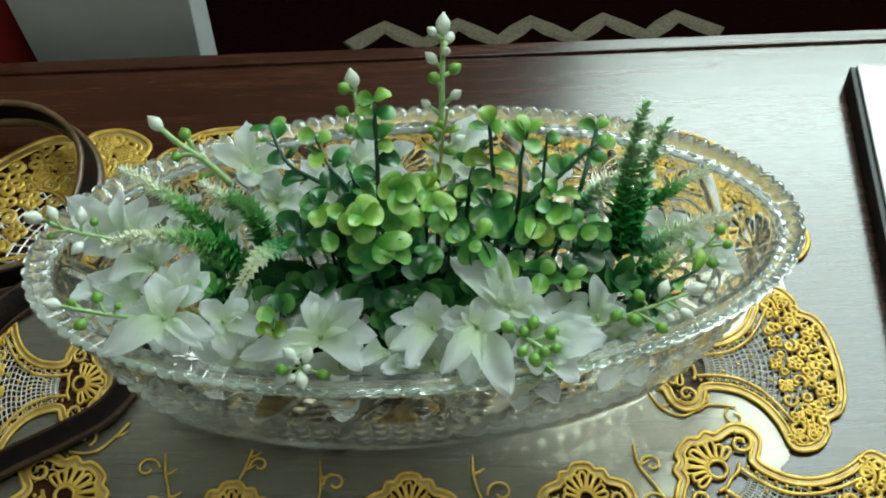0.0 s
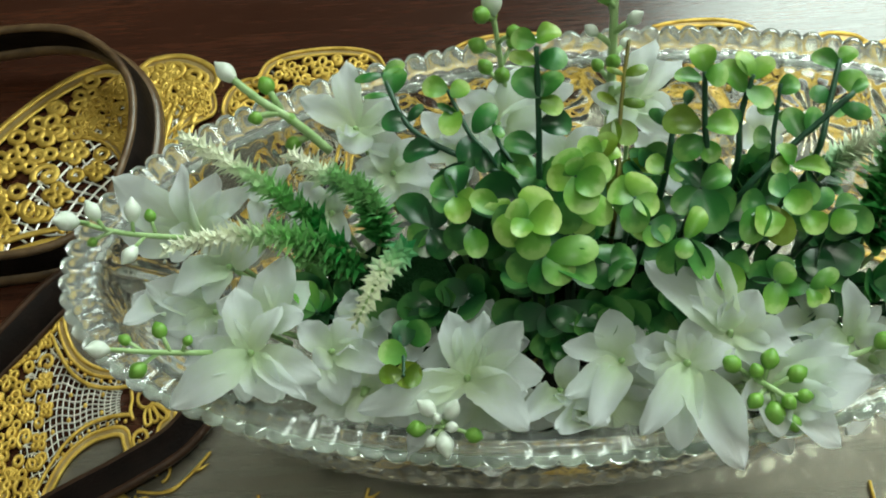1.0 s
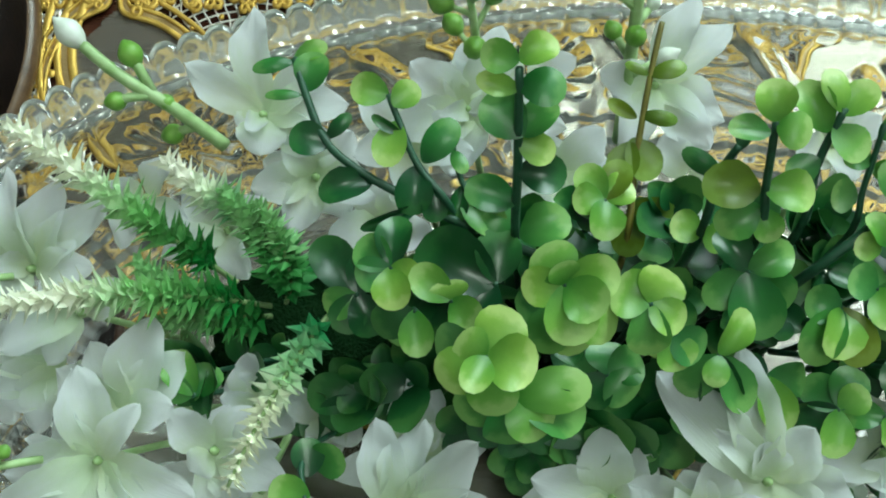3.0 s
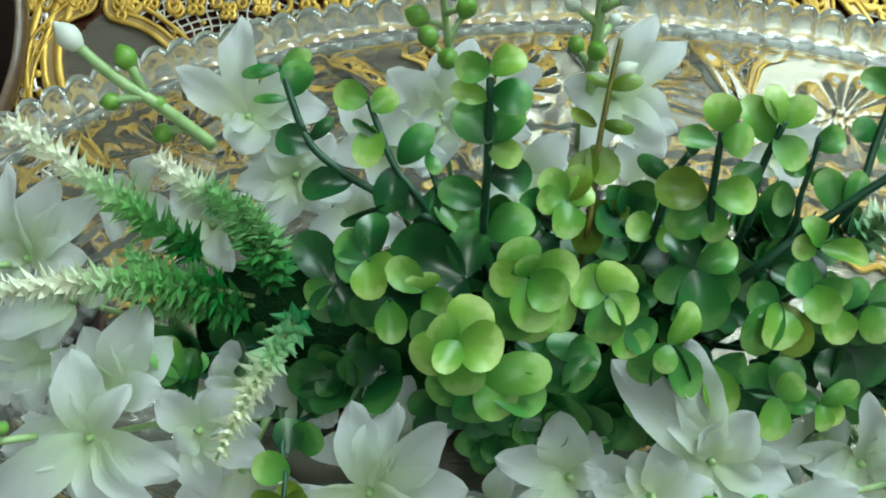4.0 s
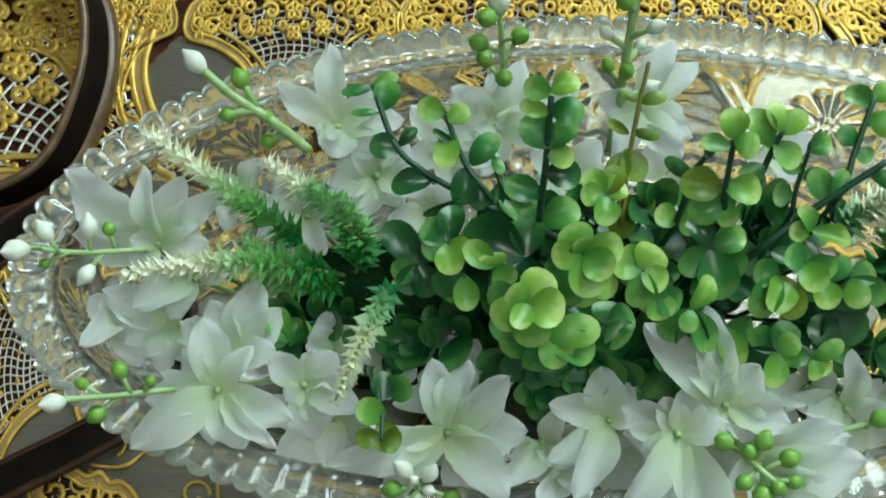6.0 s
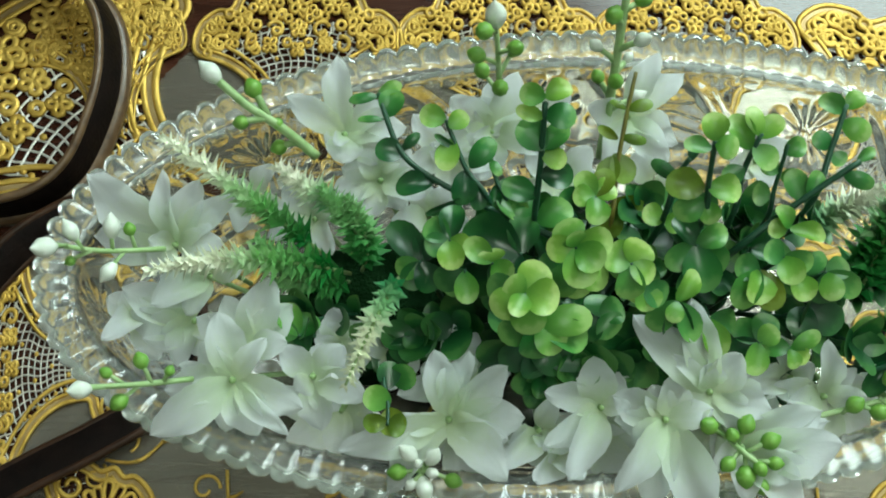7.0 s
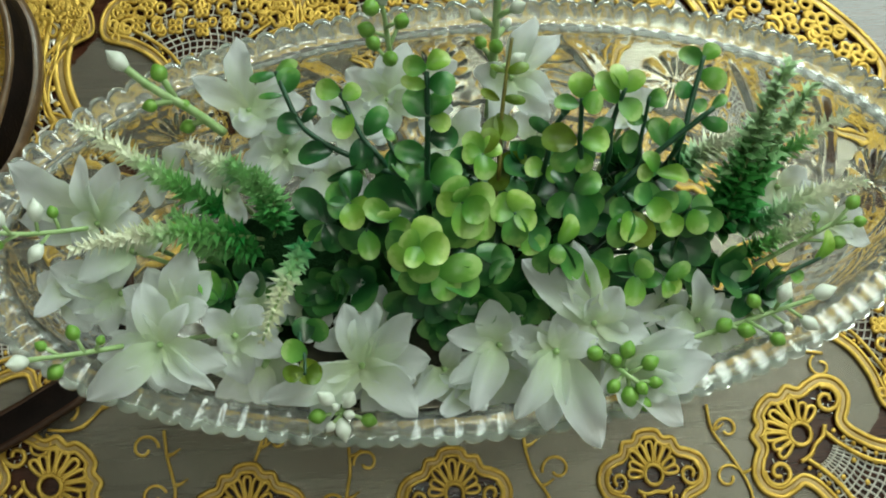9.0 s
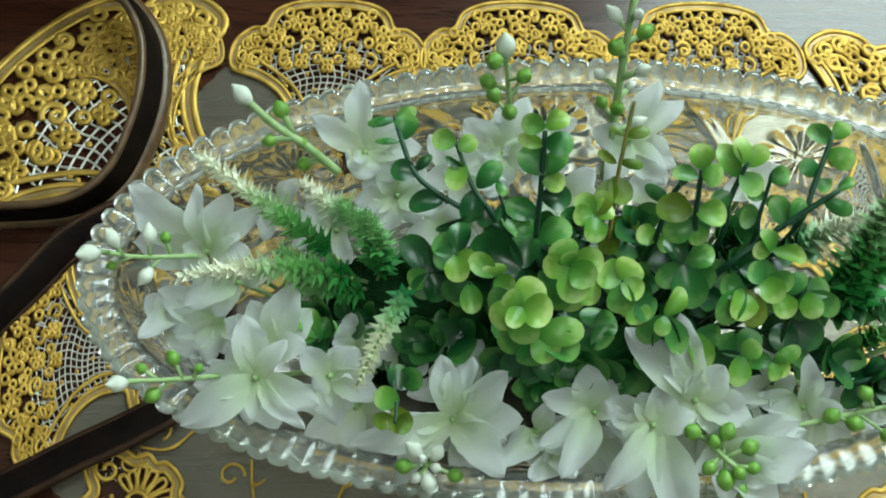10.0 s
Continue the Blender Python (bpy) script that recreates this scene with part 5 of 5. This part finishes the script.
leafy([(4, -7, 60), (5, -5, 112), (7, 13, 122), (10, 30, 132), (13, 43, 138)], [(7, 22, 128, 0, 26, 130, 4, 'O'), (8, 23, 128, 17, 21, 128, 4, 'O'), (10, 31, 133, 4, 34, 134, 3, 'O'), (10, 31, 133, 19, 33, 134, 5, 'O'), (6, 18, 125, 11, 8, 122, 9, 'O'), (6, 17, 125, 2, 8, 122, 9, 'O'), (5, 3, 116, 18, 0, 114, 9, 'O'), (6, 2, 116, 5, -8, 110, 9, 'O')], 1.0, stem=M_STEM_BROWN, label='artificial sprig with olive yellow leaves')
leafy([(0, -2, 60), (-1, 3, 122)], [(-1, 3, 122, -7, 11, 124, 8, 'L'), (-1, 3, 122, -2, -8, 122, 9, 'L'), (-1, 3, 122, 6, 7, 122, 9, 'L'), (-1, 3, 122, -9, 2, 122, 9, 'L'), (-1, 3, 122, 4, 12, 125, 8, 'O')])
leafy([(27, -11, 60), (32, -12, 130), (31, -5, 150), (30, 2, 166)], [(30, 2, 166, 29, 10, 170, 9, 'L'), (30, 1, 166, 37, -1, 166, 8, 'L'), (29, 0, 165, 20, 1, 166, 6, 'G'), (30, -6, 149, 17, -5, 150, 11, 'O'), (31, -6, 149, 42, -7, 148, 10, 'L'), (31, -8, 144, 21, -12, 141, 9, 'G'), (31, -8, 143, 34, -15, 140, 8, 'L')], 1.3)
leafy([(25, -15, 60), (30, -19, 132)], [(30, -19, 132, 40, -14, 134, 9, 'G'), (30, -19, 132, 23, -10, 134, 9, 'D'), (30, -19, 132, 33, -34, 126, 13, 'G'), (30, -19, 132, 20, -26, 129, 10, 'G'), (30, -19, 132, 40, -26, 126, 11, 'G')])
leafy([(17, -9, 60), (20, -9, 128), (23, 1, 140), (27, 6, 146)], [(24, 1, 140, 15, 7, 142, 5, 'D'), (27, 5, 146, 29, 10, 148, 4, 'D'), (21, -8, 129, 13, -7, 130, 8, 'L'), (21, -8, 129, 27, -11, 128, 8, 'L')], 1.3)
leafy([(38, -7, 60), (45, -6, 120), (46, 4, 138), (50, 13, 150)], [(47, 9, 146, 41, 20, 150, 9, 'L'), (49, 12, 149, 57, 18, 152, 8, 'L'), (48, 10, 147, 55, 3, 145, 10, 'L'), (46, 5, 141, 39, 1, 139, 7, 'G'), (49, 12, 150, 47, 22, 152, 7, 'L')], 1.3)
leafy([(46, -9, 60), (55, -9, 122), (57, 0, 136), (59, 10, 148)], [(58, 3, 139, 65, 2, 139, 6, 'L'), (58, 4, 141, 51, 5, 142, 6, 'G'), (58, 8, 146, 65, 11, 148, 7, 'G'), (56, -2, 134, 50, -1, 134, 8, 'G')], 1.0)
leafy([(64, -2, 60), (76, 3, 112), (83, 20, 122), (89, 36, 128)], [(89, 34, 127, 79, 38, 129, 8, 'G'), (89, 35, 127, 95, 40, 129, 7, 'L'), (87, 30, 126, 97, 25, 125, 9, 'L'), (84, 22, 122, 77, 26, 124, 7, 'G'), (84, 20, 122, 88, 16, 121, 6, 'G')], 1.4)
leafy([(36, -15, 60), (43, -19, 122), (62, -7, 136), (82, 4, 148)], [(61, -14, 134, 57, -7, 137, 7, 'L'), (61, -14, 134, 73, -17, 133, 7, 'L'), (60, -15, 133, 54, -13, 134, 7, 'L'), (67, -5, 139, 70, 3, 143, 6, 'G'), (77, 1, 145, 87, -3, 144, 6, 'G'), (81, 4, 148, 87, 8, 149, 4, 'G'), (65, -6, 138, 61, 4, 142, 8, 'G')], 1.5)
leafy([(80, -35, 60), (95, -52, 96), (112, -48, 102), (130, -42, 106)], [(102, -50, 98, 107, -44, 104, 7, 'D'), (104, -49, 98, 94, -61, 94, 8, 'D'), (117, -46, 103, 120, -51, 102, 6, 'L'), (126, -44, 105, 132, -33, 110, 6, 'L'), (101, -50, 98, 90, -41, 104, 10, 'D'), (87, -47, 96, 99, -35, 102, 10, 'G')], 1.2)
# deep green filler low in the arrangement, coloured dark for shade between the stems
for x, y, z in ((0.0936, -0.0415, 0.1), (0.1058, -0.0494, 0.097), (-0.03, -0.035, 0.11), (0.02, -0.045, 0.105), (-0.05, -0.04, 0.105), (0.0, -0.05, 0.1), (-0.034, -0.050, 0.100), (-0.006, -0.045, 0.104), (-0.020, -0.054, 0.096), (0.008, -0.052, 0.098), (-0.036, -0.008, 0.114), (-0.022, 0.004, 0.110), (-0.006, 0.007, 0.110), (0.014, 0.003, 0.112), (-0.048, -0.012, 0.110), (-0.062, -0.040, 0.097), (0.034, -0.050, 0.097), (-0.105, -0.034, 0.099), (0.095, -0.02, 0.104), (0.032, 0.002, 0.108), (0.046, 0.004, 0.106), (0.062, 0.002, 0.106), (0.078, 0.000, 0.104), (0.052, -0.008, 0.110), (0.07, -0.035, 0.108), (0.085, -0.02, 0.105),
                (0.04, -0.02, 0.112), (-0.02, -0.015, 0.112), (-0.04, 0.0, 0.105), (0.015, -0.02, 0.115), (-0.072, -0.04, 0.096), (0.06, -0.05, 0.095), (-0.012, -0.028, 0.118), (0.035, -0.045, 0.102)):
    sprig((x * 0.8, y * 0.75, 0.065), (x, y, z), 0.4, 3, 3, DEEP, 1.05, sag=0.03, crown=4, lift=0.3, label="artificial filler sprig with deep green round leaves, darkened for shaded gaps")

# feathery spikes
feather_spike([(-96, -11, 100), (-122, 4, 118), (-153, 24, 124)], 130, 6.5, M_SPIKE)
feather_spike([(-87, -17, 98), (-118, -21, 122), (-152, -26, 126)], 140, 6.5, M_SPIKE)
feather_spike([(-80, -14, 98), (-86, -5, 114), (-97, 7, 120)], 110, 6.0, M_SPIKE_GREEN)
feather_spike([(-83, -16, 98), (-81, -8, 112), (-88, 4, 120)], 90, 5.5, M_SPIKE_GREEN)
feather_spike([(-91, 3, 112), (-101, 7, 118), (-113, 16, 120)], 60, 6.0, M_SPIKE_PALE, label='artificial feathery spike, creamy white')
feather_spike([(-69, -25, 116), (-76, -48, 138), (-84, -70, 144)], 110, 4.6, M_SPIKE_FERN)
feather_spike([(-94, -23, 92), (-107, -17, 106), (-120, -9, 112)], 90, 6.0, M_SPIKE_GREEN)
feather_spike([(-88, -18, 92), (-99, -22, 104), (-114, -24, 108)], 90, 6.0, M_SPIKE_GREEN)
feather_spike([(94, -28, 96), (96, -10, 138), (104, 10, 168)], 170, 6.5, M_SPIKE_DEEP, label='artificial feathery spike, deep green')
feather_spike([(101, -26, 94), (103, -12, 130), (114, 4, 162)], 150, 6.0, M_SPIKE_DEEP, label='artificial feathery spike, deep green')
feather_spike([(92, -22, 94), (94, -12, 122), (99, 0, 144)], 120, 6.0, M_SPIKE_DEEP, label='artificial feathery spike, deep green')
feather_spike([(77, -4, 110), (86, -1, 122), (99, 3, 126)], 70, 6.5, M_SPIKE_PALE, label='artificial feathery spike, creamy white')
feather_spike([(104, -29, 96), (122, -20, 108), (150, -15, 114)], 110, 6.0, M_SPIKE_PALE)
feather_spike([(99, -37, 92), (113, -32, 102), (128, -26, 108)], 90, 5.5, M_SPIKE)
feather_spike([(108, -6, 110), (125, 2, 118), (145, 12, 120)], 70, 5.0, M_SPIKE)

# berry sprays
spray([(-100, 25, 108), (-111, 30, 120), (-124, 36, 128), (-135, 44, 134)], [(-130, 40, 131, -136, 45, 135, 'W', 1.5), (-116, 33, 124, -122, 43, 130, 'G', 1.5), (-117, 32, 124, -127, 30, 124, 'G', 1.2), (-111, 30, 120, -114, 32, 122, 'G', 1.0), (-106, 28, 114, -115, 26, 112, 'G', 1.3), (-124, 36, 128, -127, 38, 129, 'G', 0.8)], 2.0)
spray([(-151, -13, 112), (-168, -20, 128), (-180, -23, 142)], [(-176, -22, 138, -181, -26, 146, 'W', 1.5), (-172, -22, 133, -176, -16, 138, 'W', 1.2), (-165, -19, 125, -165, -11, 130, 'W', 1.3), (-162, -18, 122, -167, -26, 122, 'W', 1.2), (-170, -21, 131, -178, -25, 130, 'G', 0.8), (-159, -16, 119, -161, -9, 124, 'G', 1.0)], 1.1)
spray([(-138, -59, 110), (-152, -64, 122), (-166, -68, 134)], [(-161, -67, 130, -167, -70, 138, 'W', 1.3), (-149, -63, 120, -153, -55, 124, 'G', 1.2), (-152, -64, 122, -160, -71, 121, 'G', 1.3), (-156, -65, 124, -163, -61, 128, 'G', 0.9), (-146, -62, 117, -143, -58, 120, 'G', 0.8)], 1.1)
spray([(-57, -78, 100), (-59, -86, 106), (-61, -90, 108)], [(-60, -88, 107, -66, -84, 112, 'W', 1.2), (-60, -88, 107, -57, -85, 112, 'W', 1.2), (-60, -89, 107, -71, -90, 108, 'G', 1.3), (-60, -89, 107, -49, -93, 106, 'G', 1.2), (-61, -90, 107, -60, -96, 106, 'W', 1.3), (-61, -89, 107, -56, -91, 110, 'W', 1.1), (-61, -90, 107, -66, -95, 106, 'W', 1.1), (-60, -89, 107, -63, -87, 112, 'W', 0.9)], 1.1)
spray([(39, -75, 104), (43, -83, 112), (50, -89, 112)], [(40, -78, 107, 32, -75, 114, 'G', 1.4), (43, -81, 111, 46, -74, 116, 'G', 1.4), (45, -84, 112, 55, -80, 114, 'G', 1.4), (48, -87, 112, 56, -88, 112, 'G', 1.1), (44, -83, 111, 38, -89, 110, 'G', 1.2), (45, -84, 111, 45, -94, 108, 'G', 1.6), (48, -87, 111, 51, -96, 106, 'G', 1.2), (42, -81, 111, 40, -78, 115, 'G', 1.1), (47, -86, 112, 50, -91, 112, 'G', 1.1)], 1.2)
spray([(67, -71, 98), (97, -65, 106), (125, -59, 112)], [(82, -69, 102, 87, -66, 107, 'G', 1.4), (88, -67, 104, 96, -70, 105, 'G', 1.4), (94, -65, 106, 108, -74, 102, 'G', 1.3), (105, -63, 108, 109, -57, 113, 'W', 1.3), (109, -62, 109, 119, -69, 106, 'W', 1.2), (116, -60, 110, 125, -58, 112, 'W', 1.4), (101, -64, 107, 96, -58, 111, 'G', 1.3), (103, -63, 107, 112, -70, 104, 'W', 1.1)], 1.1)
spray([(106, -40, 92), (126, -33, 104), (140, -28, 110)], [(124, -34, 103, 140, -36, 102, 'G', 1.3), (134, -31, 108, 144, -22, 113, 'G', 1.3), (136, -30, 108, 147, -30, 109, 'G', 1.1), (128, -33, 105, 128, -26, 109, 'G', 1.0)], 1.1)
berry_spray((0.008, 0.036, 0.085), (0.0125, 0.083, 0.152), 13, 0.008, 0.6, "bud", 0.0021, sag=0.0, start=0.25, size=1.3, label="tall artificial spray with white and green buds")
berry_spray((-0.030, 0.045, 0.085), (-0.035, 0.062, 0.136), 7, 0.008, 0.3, "bud", 0.0015, sag=0.0, start=0.4, size=1.3)

# ---- handles of a bag lying on the mat ----
def strap(pts, width, thick, upright, label, lean=1.0, band=M_LEATHER, edge=M_LEATHER_EDGE):
    """A leather band along pts: stitched edge faces, standing on its edge or lying flat."""
    g = thing("bag_handle", pts[0], label, "bag handle", "leather handles on the table")
    path = smooth_path(pts, 8)
    k = len(path)
    o = np.array(pts[0])
    v, f, ev, ef = [], [], [], []
    sect = []
    for i, q in enumerate(path):
        d = path[min(i + 1, k - 1)] - path[max(i - 1, 0)]
        d = d / np.linalg.norm(d)
        side = np.array((-d[1], d[0], 0.0))
        side /= np.linalg.norm(side)
        u = upright if not callable(upright) else upright(i / (k - 1))
        wide = np.array((0, 0, 1.0)) * u + side * (1 - u) * lean
        wide /= np.linalg.norm(wide)
        thin = np.cross(d, wide)
        sect.append((q - o, wide, thin))
    for q, wide, thin in sect:
        for a in range(12):
            an = 2 * math.pi * a / 12
            cx, cy = math.cos(an), math.sin(an)
            sx = math.copysign(abs(cx) ** 0.35, cx) * width / 2
            sy = math.copysign(abs(cy) ** 0.6, cy) * thick / 2
            v.append(q + wide * sx + thin * sy)
    for i in range(k - 1):
        for a in range(12):
            f.append((i * 12 + a, i * 12 + (a + 1) % 12, (i + 1) * 12 + (a + 1) % 12, (i + 1) * 12 + a))
    f += [tuple(reversed(range(12))), tuple((k - 1) * 12 + a for a in range(12))]
    mesh_ob("strap_band", v, f, band, g)
    for s in (-1, 1):
        ev, ef = [], []
        # the paler handle's lower edge is thicker, standing for its lit face
        tube(ev, ef, [q + wide * s * (width / 2 - 0.0005) for q, wide, thin in sect], thick * (0.5 if s > 0 or edge is M_LEATHER_EDGE else 1.0), 7)
        mesh_ob("piping", ev, ef, edge, g, "brown rounded leather edge")
    return g


strap([(-0.50, 0.150, 0.016), (-0.40, 0.165, 0.018), (-0.31, 0.176, 0.022), (-0.2620, 0.177, 0.024), (-0.2340, 0.166, 0.023), (-0.2140, 0.142, 0.021), (-0.2085, 0.112, 0.019), (-0.2125, 0.084, 0.017), (-0.2220, 0.062, 0.014),
       (-0.2400, 0.049, 0.012), (-0.2720, 0.044, 0.012), (-0.33, 0.043, 0.013), (-0.48, 0.05, 0.014)], 0.018, 0.0044, lambda t: 0.95 - 0.27 * math.sin(math.pi * min(1, max(0, (t - 0.2) / 0.6))), "dark brown leather bag handle standing in a loop", -1.0, M_LEATHER, M_LEATHER_SHEEN)
strap([(-0.48, -0.16, 0.006), (-0.36, -0.075, 0.006), (-0.29, -0.026, 0.007), (-0.262, 0.004, 0.008), (-0.240, 0.031, 0.009), (-0.212, 0.047, 0.009), (-0.184, 0.040, 0.009), (-0.168, 0.012, 0.008), (-0.166, -0.020, 0.007),
       (-0.178, -0.043, 0.006), (-0.2, -0.058, 0.006), (-0.2226, -0.070, 0.006), (-0.2557, -0.0884, 0.006), (-0.33, -0.125, 0.006), (-0.46, -0.2, 0.006)], 0.015, 0.0042, lambda t: 0.5 if t < 0.5 else 0.12, "dark brown leather bag handle lying on the mat")

# ---- white tablet-like folder at the table's edge ----
folder = thing("folder", (0.2985, 0.198, 0.0), "white-topped folder with black edges on the table", "folder")
m = pose(0, 0, 0, 0, 0, -8.5)
for name, b, mt, lb in (("cover", (0.004, -0.30, 0.0152, 0.24, 0.0, 0.0185), M_WHITE_COVER, "glossy white cover"), ("black_edge", (0.0, -0.301, 0.0, 0.241, 0.001, 0.015), M_BLACK, "black side")):
    o = part(name, box_bm(*b, bevel=0.0012), mt, folder, lb, smooth=False)
    o.matrix_basis = m

# ---- paper bag and red card box behind the table ----
bag = thing("paper_bag", (-0.229, 0.345, FLOOR_Z + 0.012), "plain white paper bag standing on the carpet", "paper bag")


def bag_panel(name, b, lean):
    bm = box_bm(*b, bevel=0.0008)
    bmesh.ops.subdivide_edges(bm, edges=bm.edges[:], cuts=5, use_grid_fill=True)
    for q in bm.verts:
        q.co.x += -0.10 * (q.co.z - 0.45) * lean * (1 if q.co.x < -0.02 else 0) + 0.003 * noise.noise(q.co * 12)
        q.co.y += 0.004 * noise.noise(q.co * 9 + Vector((3, 0, 0)))
    part(name, bm, M_PAPER, bag)


bag_panel("front_panel", (-0.073, -0.032, 0.0, 0.060, -0.030, 0.50), 1)
bag_panel("back_panel", (-0.073, 0.030, 0.0, 0.060, 0.032, 0.50), 1)
bag_panel("side_panel", (0.058, -0.0295, 0.0, 0.060, 0.0295, 0.50), 0)
bag_panel("side_panel", (-0.073, -0.0295, 0.0, -0.071, 0.0295, 0.50), 1)
card = thing("card_box", (-0.40, 0.37, FLOOR_Z + 0.012), "red card box standing on the carpet beside the bag", "box")
part("box_body", box_bm(-0.10, -0.03, 0.0, 0.10, 0.03, 0.48, bevel=0.003), M_RED, card)
